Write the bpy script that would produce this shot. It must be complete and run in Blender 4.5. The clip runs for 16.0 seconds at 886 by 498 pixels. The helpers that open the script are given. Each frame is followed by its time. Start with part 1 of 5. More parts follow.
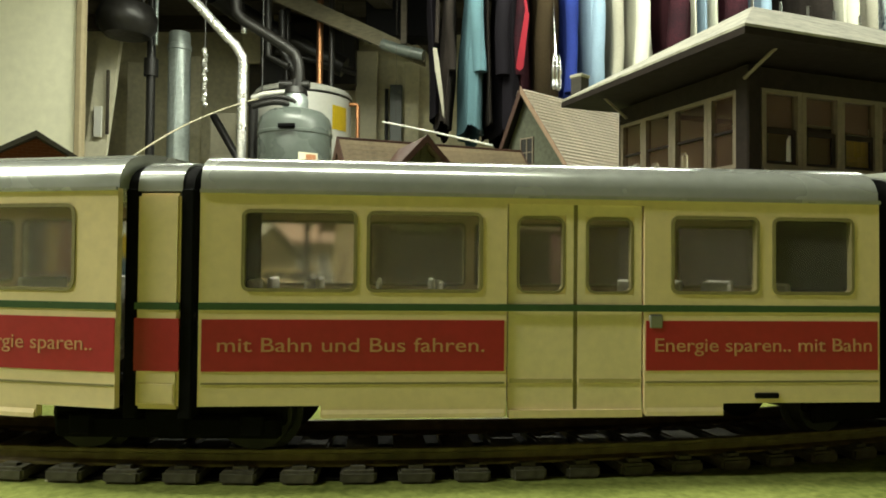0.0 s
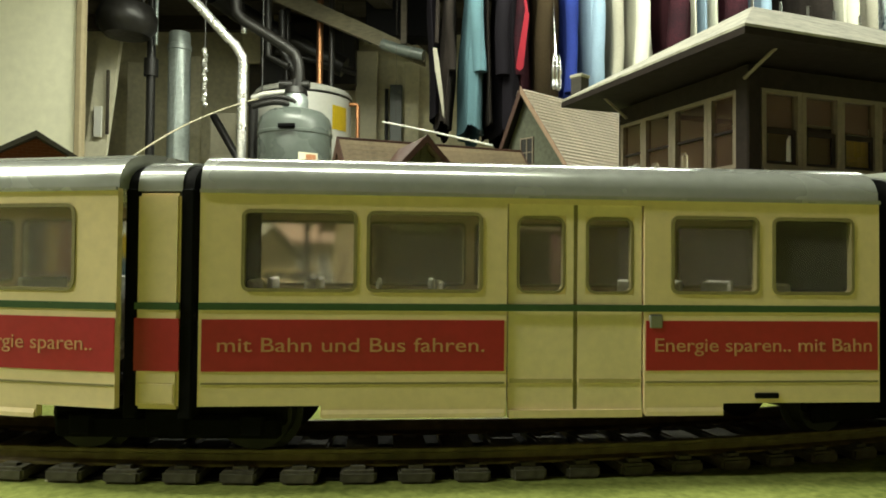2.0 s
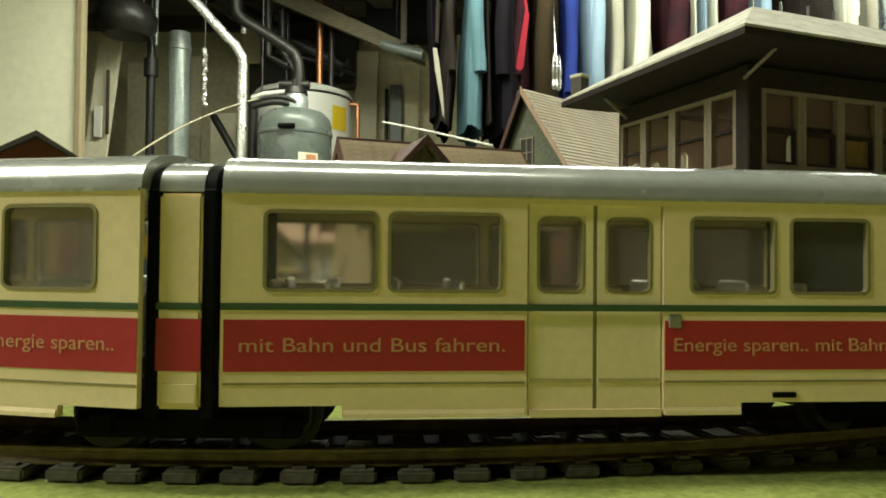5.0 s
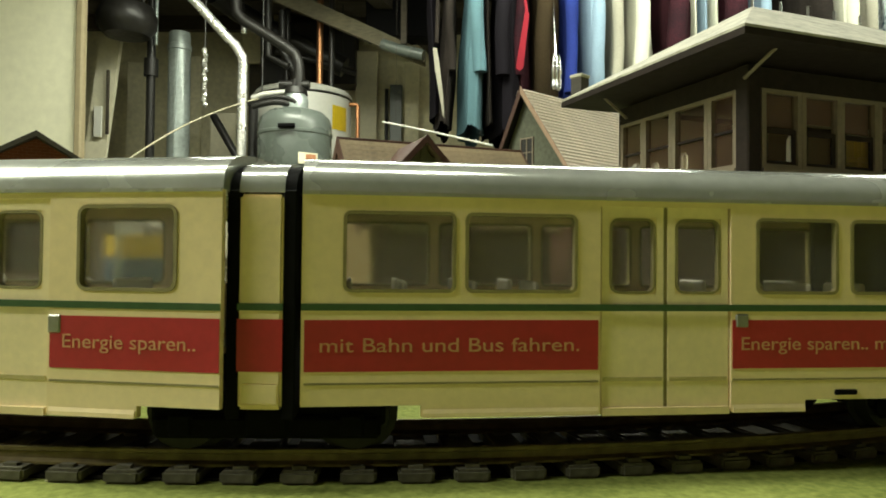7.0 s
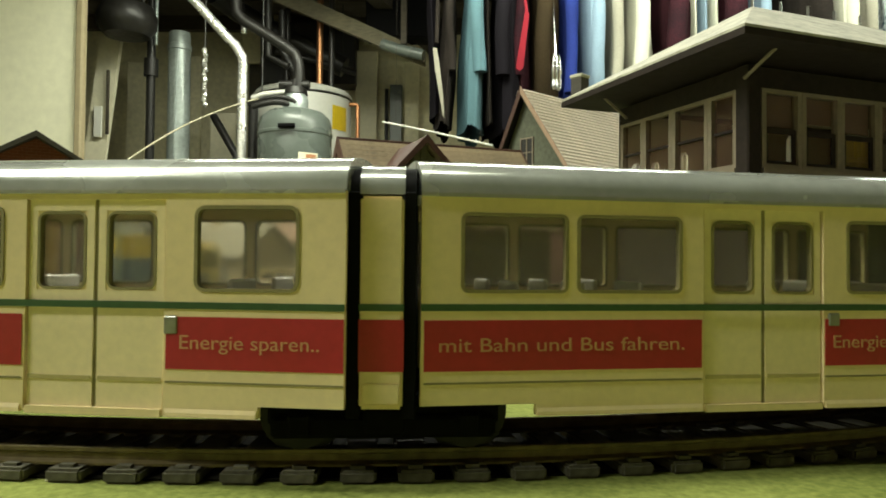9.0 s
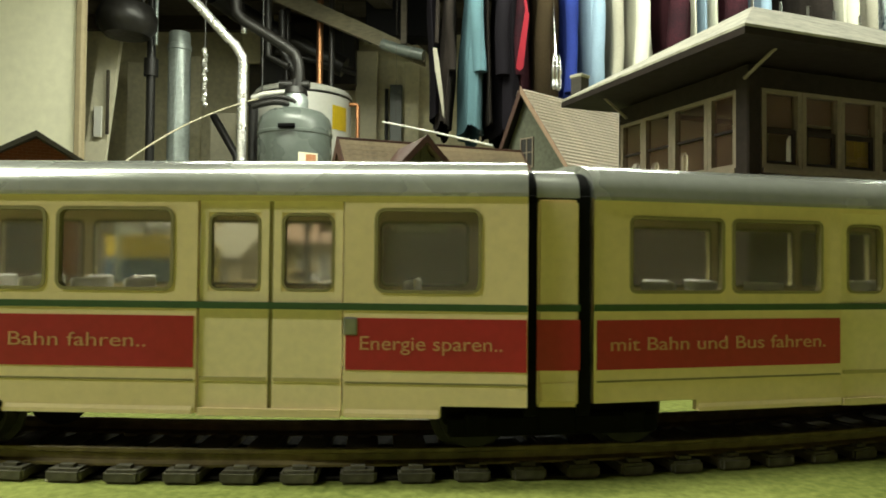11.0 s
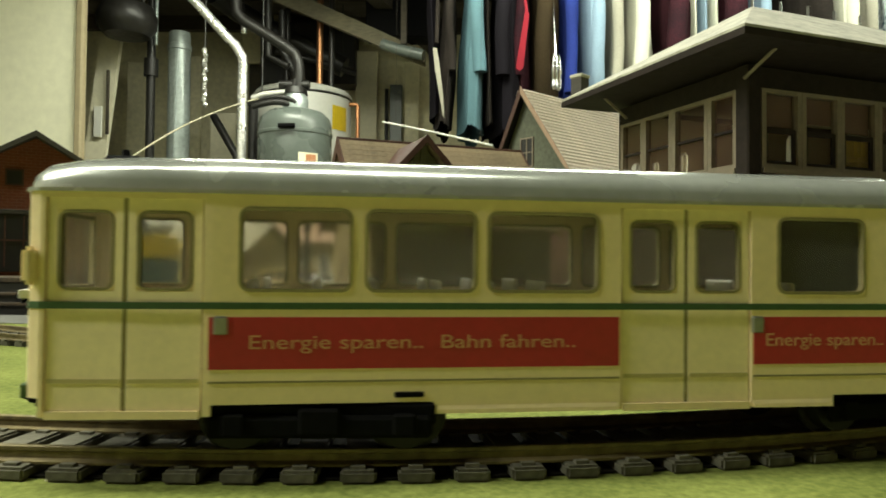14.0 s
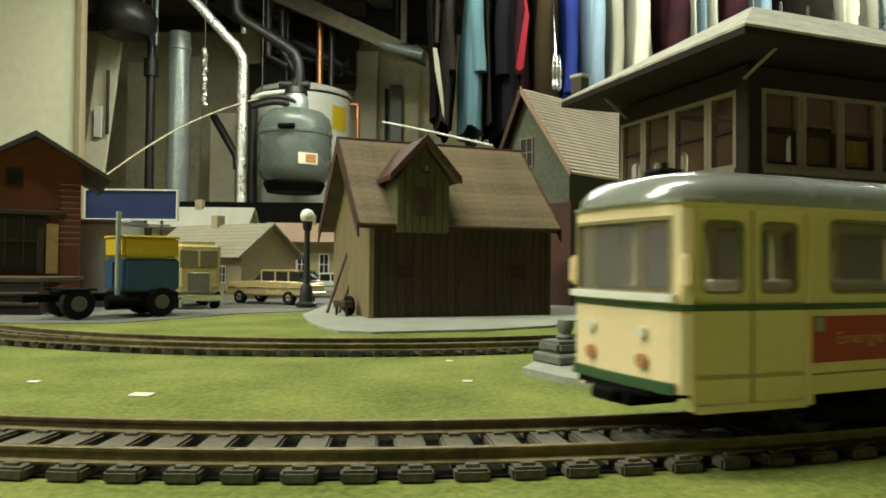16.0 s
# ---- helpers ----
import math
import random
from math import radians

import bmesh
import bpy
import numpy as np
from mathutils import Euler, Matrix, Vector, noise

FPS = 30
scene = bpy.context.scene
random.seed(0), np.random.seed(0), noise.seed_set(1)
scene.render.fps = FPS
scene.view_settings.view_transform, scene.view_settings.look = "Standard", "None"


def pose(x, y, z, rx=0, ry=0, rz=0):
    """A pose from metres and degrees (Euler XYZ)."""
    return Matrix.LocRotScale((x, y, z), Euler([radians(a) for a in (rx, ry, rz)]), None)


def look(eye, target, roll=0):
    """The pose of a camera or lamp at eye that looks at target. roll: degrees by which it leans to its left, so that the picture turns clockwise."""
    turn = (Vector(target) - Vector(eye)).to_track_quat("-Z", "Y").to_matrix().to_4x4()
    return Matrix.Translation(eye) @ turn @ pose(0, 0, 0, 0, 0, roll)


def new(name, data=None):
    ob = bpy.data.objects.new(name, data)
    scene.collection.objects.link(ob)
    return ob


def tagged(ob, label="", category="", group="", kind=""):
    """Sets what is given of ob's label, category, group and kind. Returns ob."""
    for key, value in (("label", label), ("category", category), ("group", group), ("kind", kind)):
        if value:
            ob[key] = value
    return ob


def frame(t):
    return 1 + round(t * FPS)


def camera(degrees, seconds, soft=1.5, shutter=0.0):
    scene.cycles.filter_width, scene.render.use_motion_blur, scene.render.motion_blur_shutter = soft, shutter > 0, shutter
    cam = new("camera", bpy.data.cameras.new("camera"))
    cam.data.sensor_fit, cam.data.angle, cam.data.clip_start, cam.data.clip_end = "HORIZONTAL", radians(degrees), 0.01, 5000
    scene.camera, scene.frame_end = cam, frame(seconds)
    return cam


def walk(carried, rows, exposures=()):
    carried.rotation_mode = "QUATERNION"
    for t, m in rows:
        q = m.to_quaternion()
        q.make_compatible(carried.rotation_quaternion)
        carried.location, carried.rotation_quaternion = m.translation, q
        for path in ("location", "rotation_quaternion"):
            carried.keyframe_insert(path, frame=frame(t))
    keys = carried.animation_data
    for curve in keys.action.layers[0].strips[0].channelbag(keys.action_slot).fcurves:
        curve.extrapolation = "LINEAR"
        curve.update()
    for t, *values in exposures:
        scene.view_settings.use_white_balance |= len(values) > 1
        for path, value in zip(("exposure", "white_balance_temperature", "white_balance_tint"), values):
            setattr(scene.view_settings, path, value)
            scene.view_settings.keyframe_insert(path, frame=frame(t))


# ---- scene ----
# Lengths in the plan are millimetres of the model layout; MM turns them into metres.
MM = 0.001


def place(x, y, z, rx=0, ry=0, rz=0):
    return pose(x * MM, y * MM, z * MM, rx, ry, rz)


# ---- camera: stands on the layout beside the track ----
EYE = Vector((0, 0, 23.42 * MM))
cam = camera(63.58, 16.0, soft=1.8, shutter=0.5)
AIM = EYE + Vector((0, math.cos(0.0225), math.sin(0.0225)))
CAM_POSE = look(EYE, AIM, 0.559)
walk(cam, [(0.0, CAM_POSE), (16.0, CAM_POSE)], exposures=[(0.0, 0.23), (15.4, 0.23), (16.0, -0.05)])

# ---- world and lamps: a basement lit by four assumed tube fixtures, out of view under the ceiling ----
world = bpy.data.worlds.new("basement_air")
scene.world = world
world.use_nodes = True
world.node_tree.nodes["Background"].inputs[0].default_value = (0.9, 0.95, 0.75, 1)
world.node_tree.nodes["Background"].inputs[1].default_value = 0.035

TUBE_COLOUR = (0.97, 1.0, 0.81)


def tube_lamp(x, y, z, length, width, watts, rz=0):
    data = bpy.data.lights.new("tube_light", "AREA")
    data.shape, data.size, data.size_y = "RECTANGLE", length * MM, width * MM
    data.energy, data.color = watts, TUBE_COLOUR
    ob = new("tube_light", data)
    ob.matrix_basis = place(x, y, z, 0, 0, rz)
    return ob


tube_lamp(-800, 150, 1180, 2000, 90, 26.5)
tube_lamp(130, 2090, 1180, 2000, 90, 36.5)
# Added to carry the tram's roof highlight and the light further right.
tube_lamp(2230, 2090, 1180, 2000, 90, 30)
tube_lamp(-1780, -310, 1180, 2000, 90, 33)


# ---- materials ----
def material(name, colour, rough=0.6, metal=0.0, vary=0.25, grain=400.0, bump=0.15, blotch=40.0, spec=0.5, stretch=(1, 1, 1), tint=None, random_shift=0.0, coat=0.0):
    m = bpy.data.materials.new(name)
    m.use_nodes = True
    nt = m.node_tree
    bsdf = nt.nodes["Principled BSDF"]
    bsdf.inputs["Roughness"].default_value = rough
    bsdf.inputs["Metallic"].default_value = metal
    bsdf.inputs["Specular IOR Level"].default_value = spec
    bsdf.inputs["Coat Weight"].default_value = coat
    bsdf.inputs["Coat Roughness"].default_value = 0.12
    co = nt.nodes.new("ShaderNodeTexCoord")
    mp = nt.nodes.new("ShaderNodeMapping")
    mp.inputs["Scale"].default_value = stretch
    nt.links.new(co.outputs["Object"], mp.inputs["Vector"])
    fine, big = nt.nodes.new("ShaderNodeTexNoise"), nt.nodes.new("ShaderNodeTexNoise")
    fine.inputs["Scale"].default_value, fine.inputs["Detail"].default_value = grain, 4
    big.inputs["Scale"].default_value, big.inputs["Detail"].default_value = blotch, 3
    for n in (fine, big):
        nt.links.new(mp.outputs[0], n.inputs["Vector"])
    add = nt.nodes.new("ShaderNodeMath")
    add.operation = "ADD"
    nt.links.new(fine.outputs["Fac"], add.inputs[0])
    nt.links.new(big.outputs["Fac"], add.inputs[1])
    last = add.outputs[0]
    if random_shift:
        info = nt.nodes.new("ShaderNodeObjectInfo")
        ma = nt.nodes.new("ShaderNodeMath")
        ma.operation = "MULTIPLY_ADD"
        ma.inputs[1].default_value = random_shift
        nt.links.new(info.outputs["Random"], ma.inputs[0])
        nt.links.new(last, ma.inputs[2])
        last = ma.outputs[0]
    ramp = nt.nodes.new("ShaderNodeMapRange")
    ramp.inputs["From Min"].default_value, ramp.inputs["From Max"].default_value = 0.65, 1.35 + random_shift
    nt.links.new(last, ramp.inputs["Value"])
    mix = nt.nodes.new("ShaderNodeMix")
    mix.data_type = "RGBA"
    low = tuple(c * (1 - vary) for c in colour)
    high = tint or tuple(min(1, c * (1 + vary)) for c in colour)
    mix.inputs[6].default_value, mix.inputs[7].default_value = (*low, 1), (*high, 1)
    nt.links.new(ramp.outputs[0], mix.inputs[0])
    nt.links.new(mix.outputs[2], bsdf.inputs["Base Color"])
    rr = nt.nodes.new("ShaderNodeMapRange")
    rr.inputs["From Min"].default_value, rr.inputs["From Max"].default_value = 0.3, 0.7
    rr.inputs["To Min"].default_value, rr.inputs["To Max"].default_value = max(0.02, rough - 0.08), min(1, rough + 0.1)
    nt.links.new(big.outputs["Fac"], rr.inputs["Value"])
    nt.links.new(rr.outputs[0], bsdf.inputs["Roughness"])
    if bump:
        b = nt.nodes.new("ShaderNodeBump")
        b.inputs["Strength"].default_value, b.inputs["Distance"].default_value = bump, 0.35 / grain
        nt.links.new(fine.outputs["Fac"], b.inputs["Height"])
        nt.links.new(b.outputs[0], bsdf.inputs["Normal"])
    return m


def brickwork(name, colour, mortar):
    """Small model bricks in courses, on the x and z axes of the thing."""
    m = material(name, colour, 0.75, vary=0.3, grain=600, blotch=70, bump=0.2)
    nt = m.node_tree
    bsdf = nt.nodes["Principled BSDF"]
    co, mp, br = nt.nodes.new("ShaderNodeTexCoord"), nt.nodes.new("ShaderNodeMapping"), nt.nodes.new("ShaderNodeTexBrick")
    mp.inputs["Rotation"].default_value = (radians(-90), 0, 0)
    nt.links.new(co.outputs["Object"], mp.inputs["Vector"])
    nt.links.new(mp.outputs[0], br.inputs["Vector"])
    br.inputs["Scale"].default_value = 1
    br.inputs["Brick Width"].default_value, br.inputs["Row Height"].default_value = 0.0044, 0.0017
    br.inputs["Mortar Size"].default_value, br.inputs["Mortar Smooth"].default_value = 0.00016, 0.2
    br.inputs["Color1"].default_value, br.inputs["Color2"].default_value = (*colour, 1), (*(c * 0.72 for c in colour), 1)
    br.inputs["Mortar"].default_value = (*mortar, 1)
    old = bsdf.inputs["Base Color"].links[0].from_socket
    mix = nt.nodes.new("ShaderNodeMix")
    mix.data_type, mix.blend_type = "RGBA", "MIX"
    mix.inputs[0].default_value = 0.5
    nt.links.new(old, mix.inputs[6])
    nt.links.new(br.outputs["Color"], mix.inputs[7])
    nt.links.new(mix.outputs[2], bsdf.inputs["Base Color"])
    return m


def glass(name, colour, rough=0.04, alpha=0.25):
    """A thin clear pane: see-through with a weak tint, and glossy."""
    m = bpy.data.materials.new(name)
    m.use_nodes = True
    nt = m.node_tree
    bsdf = nt.nodes["Principled BSDF"]
    bsdf.inputs["Base Color"].default_value = (*colour, 1)
    bsdf.inputs["Roughness"].default_value = rough
    bsdf.inputs["Alpha"].default_value = alpha
    return m


def moulded_glass(name, colour, rough, clear):
    """Moulded clear plastic: real refraction, a little blurred and milky."""
    m = bpy.data.materials.new(name)
    m.use_nodes = True
    bsdf = m.node_tree.nodes["Principled BSDF"]
    bsdf.inputs["Base Color"].default_value = (*colour, 1)
    bsdf.inputs["Roughness"].default_value = rough
    bsdf.inputs["IOR"].default_value = 1.3
    bsdf.inputs["Transmission Weight"].default_value = clear
    return m


def glow(name, colour, strength):
    m = bpy.data.materials.new(name)
    m.use_nodes = True
    bsdf = m.node_tree.nodes["Principled BSDF"]
    bsdf.inputs["Base Color"].default_value = (*colour, 1)
    bsdf.inputs["Emission Color"].default_value = (*colour, 1)
    bsdf.inputs["Emission Strength"].default_value = strength
    return m


CREAM = material("cream_plastic", (0.85, 0.69, 0.42), 0.38, vary=0.07, grain=900, bump=0.04, blotch=60)
DOOR_LINE = material("shaded_cream_groove", (0.5, 0.42, 0.2), 0.5, vary=0.1, grain=900)
DOOR_CREAM = material("door_cream_plastic", (0.88, 0.74, 0.48), 0.4, vary=0.08, grain=900, bump=0.04, blotch=60)
RED = material("red_banner", (0.41, 0.018, 0.026), 0.45, vary=0.12, grain=900, bump=0.03, blotch=90)
GREEN = material("dark_green_stripe", (0.038, 0.092, 0.038), 0.4, vary=0.15, grain=900, bump=0.03)
LETTER = material("cream_lettering", (0.6, 0.31, 0.16), 0.5, vary=0.08, bump=0)
ROOF_GREY = material("silver_grey_roof", (0.42, 0.44, 0.4), 0.24, metal=0.45, vary=0.1, grain=700, bump=0.03, blotch=70, spec=0.8, coat=0.4)
# Rubber kept near-black to carry the shade of the open joint gaps.
RUBBER = material("gap_black_rubber", (0.005, 0.005, 0.005), 0.8, vary=0.3, grain=900, spec=0.08)
# The olive of the gaskets takes in the shade of the window recess.
GASKET = material("shade_olive_gasket", (0.26, 0.22, 0.105), 0.55, vary=0.15, grain=900)
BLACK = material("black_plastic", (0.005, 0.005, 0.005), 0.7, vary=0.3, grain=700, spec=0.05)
STEEL = material("dull_steel", (0.3, 0.3, 0.29), 0.4, metal=0.8, vary=0.2, grain=700)
SEAT = material("grey_seat_plastic", (0.68, 0.66, 0.58), 0.5, vary=0.12, grain=900)
PANE = moulded_glass("tram_pane", (0.88, 0.86, 0.8), 0.075, 0.95)
LAMP_RED = material("red_lamp_lens", (0.48, 0.22, 0.11), 0.25, vary=0.1, bump=0)
LAMP_CLEAR = material("clear_lamp_lens", (0.75, 0.72, 0.6), 0.2, vary=0.1, bump=0)
RAIL = material("weathered_rail", (0.105, 0.078, 0.036), 0.5, metal=0.35, tint=(0.235, 0.185, 0.08), vary=0.35, grain=500, blotch=60, bump=0.1)
SLEEPER = material("grey_brown_sleeper", (0.13, 0.122, 0.09), 0.8, spec=0.2, vary=0.45, grain=900, blotch=150, bump=0.3, random_shift=0.25)
BED = material("shade_dark_roadbed", (0.011, 0.010, 0.007), 0.9, spec=0.05, vary=0.4, grain=700, bump=0.4)
GRASS = material("green_grass_mat", (0.14, 0.175, 0.036), 0.95, vary=0.36, grain=900, blotch=38, bump=0.8, spec=0.1, tint=(0.255, 0.285, 0.077))
ASPHALT = material("grey_road_card", (0.14, 0.14, 0.125), 0.85, vary=0.2, grain=900, blotch=30, bump=0.2)
PAVING = material("pale_grey_paving", (0.31, 0.32, 0.27), 0.8, vary=0.2, grain=700, blotch=60, bump=0.2)
# Brown darkened for the poorly lit barn front; the gable boards stay paler.
BARN = material("shade_dark_brown_board", (0.026, 0.017, 0.008), 0.7, tint=(0.085, 0.053, 0.023), vary=0.4, grain=300, blotch=22, stretch=(3, 3, 0.4), bump=0.2, random_shift=0.2)
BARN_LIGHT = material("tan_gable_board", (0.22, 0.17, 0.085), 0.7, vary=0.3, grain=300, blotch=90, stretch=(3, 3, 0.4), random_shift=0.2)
SHINGLE = material("tan_brown_shingle", (0.18, 0.135, 0.078), 0.8, vary=0.5, grain=500, blotch=28, bump=0.3, random_shift=0.45)
BARGE = material("dark_red_bargeboard", (0.06, 0.022, 0.013), 0.6, vary=0.3)
# Near-black for unlit insides, house roof gaps and the dock front.
DARK = material("near_black_fill", (0.01, 0.009, 0.008), 0.5, vary=0.2)
OLIVE = material("olive_dormer_board", (0.10, 0.095, 0.04), 0.7, vary=0.35, grain=300, stretch=(3, 3, 0.4), random_shift=0.2)
GREYWALL = material("grey_green_wall", (0.14, 0.15, 0.12), 0.7, vary=0.2, grain=400)
TINROOF = material("pale_pinkish_corrugated_roof", (0.8, 0.71, 0.61), 0.55, vary=0.15, grain=400, blotch=60)
BRICK = brickwork("orange_red_brick", (0.18, 0.045, 0.02), (0.24, 0.13, 0.085))
MORTAR = material("pale_mortar", (0.36, 0.25, 0.18), 0.85, vary=0.2, grain=800)
TARROOF = material("charcoal_roof", (0.05, 0.045, 0.035), 0.7, vary=0.3, grain=500)
WOODTAN = material("tan_door_wood", (0.42, 0.29, 0.11), 0.6, vary=0.25, grain=300)
STATION = material("dark_brown_station_wall", (0.024, 0.017, 0.015), 0.7, vary=0.35, grain=400, spec=0.2)
FRAMEGREY = material("grey_tan_window_frame", (0.215, 0.175, 0.13), 0.6, vary=0.2, grain=600)
FASCIA = material("cream_grey_fascia", (0.4, 0.385, 0.32), 0.85, vary=0.4, grain=400, blotch=120)
BLIND = material("brown_window_blind", (0.22, 0.14, 0.11), 0.8, vary=0.25, grain=500)
STATION_PANE = glass("station_pane", (0.14, 0.08, 0.06), 0.12, 0.2)
YELLOW = material("yellow_paint", (0.62, 0.44, 0.02), 0.4, vary=0.1)
BLUE = material("teal_blue_paint", (0.03, 0.085, 0.165), 0.4, vary=0.15)
NAVY = material("navy_blue_panel", (0.02, 0.035, 0.12), 0.5, vary=0.15, blotch=90)
WHITE = material("white_paint", (0.75, 0.75, 0.68), 0.5, vary=0.06)
CREAMTRUCK = material("cream_yellow_cab_paint", (0.6, 0.5, 0.2), 0.4, vary=0.1)
GOLD = material("gold_car_paint", (0.62, 0.5, 0.27), 0.22, metal=0.35, vary=0.15)
CHROME = material("chrome", (0.75, 0.75, 0.72), 0.16, metal=1.0, vary=0.08, bump=0)
TYRE = material("black_tyre", (0.01, 0.01, 0.01), 0.8, vary=0.3, spec=0.15)
DARKGLASS = material("dark_vehicle_glass", (0.02, 0.022, 0.022), 0.12, vary=0.2, bump=0)
POLE = material("black_lamp_iron", (0.015, 0.016, 0.013), 0.5, vary=0.2)
GLOBE = material("milky_globe", (0.85, 0.84, 0.76), 0.3, vary=0.03, bump=0)
PALEROOF = material("pale_grey_card_roof", (0.45, 0.45, 0.36), 0.7, vary=0.12, grain=300)
PINKROOF = material("brownish_pink_roof", (0.33, 0.22, 0.15), 0.7, vary=0.15, grain=300)
TANWALL = material("tan_card_wall", (0.36, 0.3, 0.18), 0.7, vary=0.15, grain=300)
# the basement
PLASTER = material("pale_cream_plaster", (0.82, 0.81, 0.62), 0.85, vary=0.08, grain=35, blotch=2.5, bump=0.06)
BACKWALL = material("olive_tan_back_wall", (0.7, 0.66, 0.46), 0.85, vary=0.2, grain=40, blotch=2.0, bump=0.2)
# Brown chosen for how much light the unseen south wall throws back.
BOUNCE_BROWN = material("brown_bounce_tone", (0.34, 0.25, 0.15), 0.7, vary=0.3, grain=40, blotch=3, stretch=(4, 4, 1))
OLDPLANK = material("old_olive_plank", (0.13, 0.115, 0.07), 0.8, vary=0.35, grain=40, blotch=6, stretch=(1, 4, 4))
JOIST = material("dark_old_joist", (0.055, 0.045, 0.03), 0.8, vary=0.4, grain=30, blotch=4, stretch=(1, 4, 4))
CEILING = material("dark_subfloor", (0.085, 0.075, 0.055), 0.9, vary=0.4, grain=25, blotch=3)
CONCRETE = material("grey_concrete_floor", (0.22, 0.21, 0.17), 0.85, vary=0.2, grain=50, blotch=2)
GALV = material("galvanised_duct", (0.42, 0.48, 0.46), 0.36, metal=0.4, vary=0.25, grain=80, blotch=9)
FOIL = material("crinkled_foil", (0.88, 0.88, 0.84), 0.3, metal=0.8, vary=0.1, grain=90, blotch=30, bump=0.9)
TANKPAINT = material("grey_tank_enamel", (0.115, 0.135, 0.12), 0.28, vary=0.1, grain=60, blotch=9, bump=0.08)
HEATER = material("white_heater_enamel", (0.6, 0.6, 0.54), 0.4, vary=0.06, grain=60, blotch=5, bump=0.05)
COPPER = material("copper_pipe", (0.42, 0.20, 0.09), 0.35, metal=0.85, vary=0.25, grain=60)
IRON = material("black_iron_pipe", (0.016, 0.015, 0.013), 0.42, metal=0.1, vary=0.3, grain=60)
BOARD = material("off_white_board", (0.74, 0.7, 0.52), 0.7, vary=0.1, grain=50, blotch=5)
CABLE = material("off_white_cable", (0.45, 0.41, 0.28), 0.6, vary=0.1, grain=90)


def cloth(name, colour, vary=0.2, tint=None, grain=220):
    return material(name, colour, 0.9, vary=vary, grain=grain, blotch=7, bump=0.3, spec=0.05, tint=tint)


# ---- mesh helpers (millimetres) ----
def part(name, bm, mat, parent=None, label="", m=None, smooth=False, kind=""):
    """Links a bmesh, drawn in millimetres, as one mesh object under parent."""
    me = bpy.data.meshes.new(name)
    bmesh.ops.recalc_face_normals(bm, faces=bm.faces)
    bmesh.ops.scale(bm, vec=(MM, MM, MM), verts=bm.verts)
    bm.to_mesh(me)
    bm.free()
    me.materials.append(mat)
    if smooth:
        for p in me.polygons:
            p.use_smooth = True
        me.set_sharp_from_angle(angle=radians(38))
    ob = new(name, me)
    if parent:
        ob.parent = parent
    if m is not None:
        ob.matrix_basis = m
    return tagged(ob, label=label, kind=kind)


def thing(name, label, category, m=None, group="", kind=""):
    ob = new(name)
    ob.empty_display_size = 0.01
    if m is not None:
        ob.matrix_basis = m
    return tagged(ob, label, category, group, kind)


def box(x0, x1, y0, y1, z0, z1, bevel=0.0, bm=None, seg=1):
    bm = bm or bmesh.new()
    r = bmesh.ops.create_cube(bm, size=1)
    bmesh.ops.scale(bm, vec=(x1 - x0, y1 - y0, z1 - z0), verts=r["verts"])
    bmesh.ops.translate(bm, vec=((x0 + x1) / 2, (y0 + y1) / 2, (z0 + z1) / 2), verts=r["verts"])
    if bevel:
        edges = list({e for v in r["verts"] for e in v.link_edges})
        bmesh.ops.bevel(bm, geom=edges, offset=bevel, segments=seg, affect="EDGES")
    return bm


def rod(a, b, r0, r1=None, n=12, bm=None, caps=True):
    """A round bar or cone from a to b."""
    bm = bm or bmesh.new()
    a, b = Vector(a), Vector(b)
    r1 = r0 if r1 is None else r1
    d = b - a
    m = Matrix.Translation((a + b) / 2) @ d.to_track_quat("Z", "Y").to_matrix().to_4x4()
    bmesh.ops.create_cone(bm, cap_ends=caps, segments=n, radius1=r0, radius2=r1, depth=d.length, matrix=m)
    return bm


def ball(c, r, bm=None, u=16, v=10, squash=(1, 1, 1)):
    bm = bm or bmesh.new()
    bmesh.ops.create_uvsphere(bm, u_segments=u, v_segments=v, radius=r, matrix=Matrix.Translation(c) @ Matrix.Diagonal((*squash, 1)))
    return bm


def lathe(profile, n=24, bm=None, c=(0, 0, 0)):
    """Turns (radius, height) pairs round the upright axis at c."""
    bm = bm or bmesh.new()
    rings = []
    for r, z in profile:
        rings.append([bm.verts.new((c[0] + r * math.cos(2 * math.pi * i / n), c[1] + r * math.sin(2 * math.pi * i / n), c[2] + z)) for i in range(n)])
    for p, q in zip(rings, rings[1:]):
        for i in range(n):
            bm.faces.new((p[i], p[(i + 1) % n], q[(i + 1) % n], q[i]))
    bm.faces.new(rings[0])
    bm.faces.new(rings[-1])
    return bm


def tube(points, r, n=8, bm=None, wobble=0.0):
    """A bent round bar through the points."""
    bm = bm or bmesh.new()
    pts = [Vector(p) for p in points]
    rings = []
    last, q = None, None
    for i, p in enumerate(pts):
        d = (pts[min(i + 1, len(pts) - 1)] - pts[max(i - 1, 0)]).normalized()
        q = d.to_track_quat("Z", "Y").to_matrix() if last is None else last.rotation_difference(d).to_matrix() @ q
        last = d
        rad = r * (1 + wobble * (1 if i % 2 else -1))
        rings.append([bm.verts.new(p + q @ Vector((rad * math.cos(2 * math.pi * k / n), rad * math.sin(2 * math.pi * k / n), 0))) for k in range(n)])
    for a, b in zip(rings, rings[1:]):
        for k in range(n):
            bm.faces.new((a[k], a[(k + 1) % n], b[(k + 1) % n], b[k]))
    bm.faces.new(rings[0])
    bm.faces.new(rings[-1])
    return bm


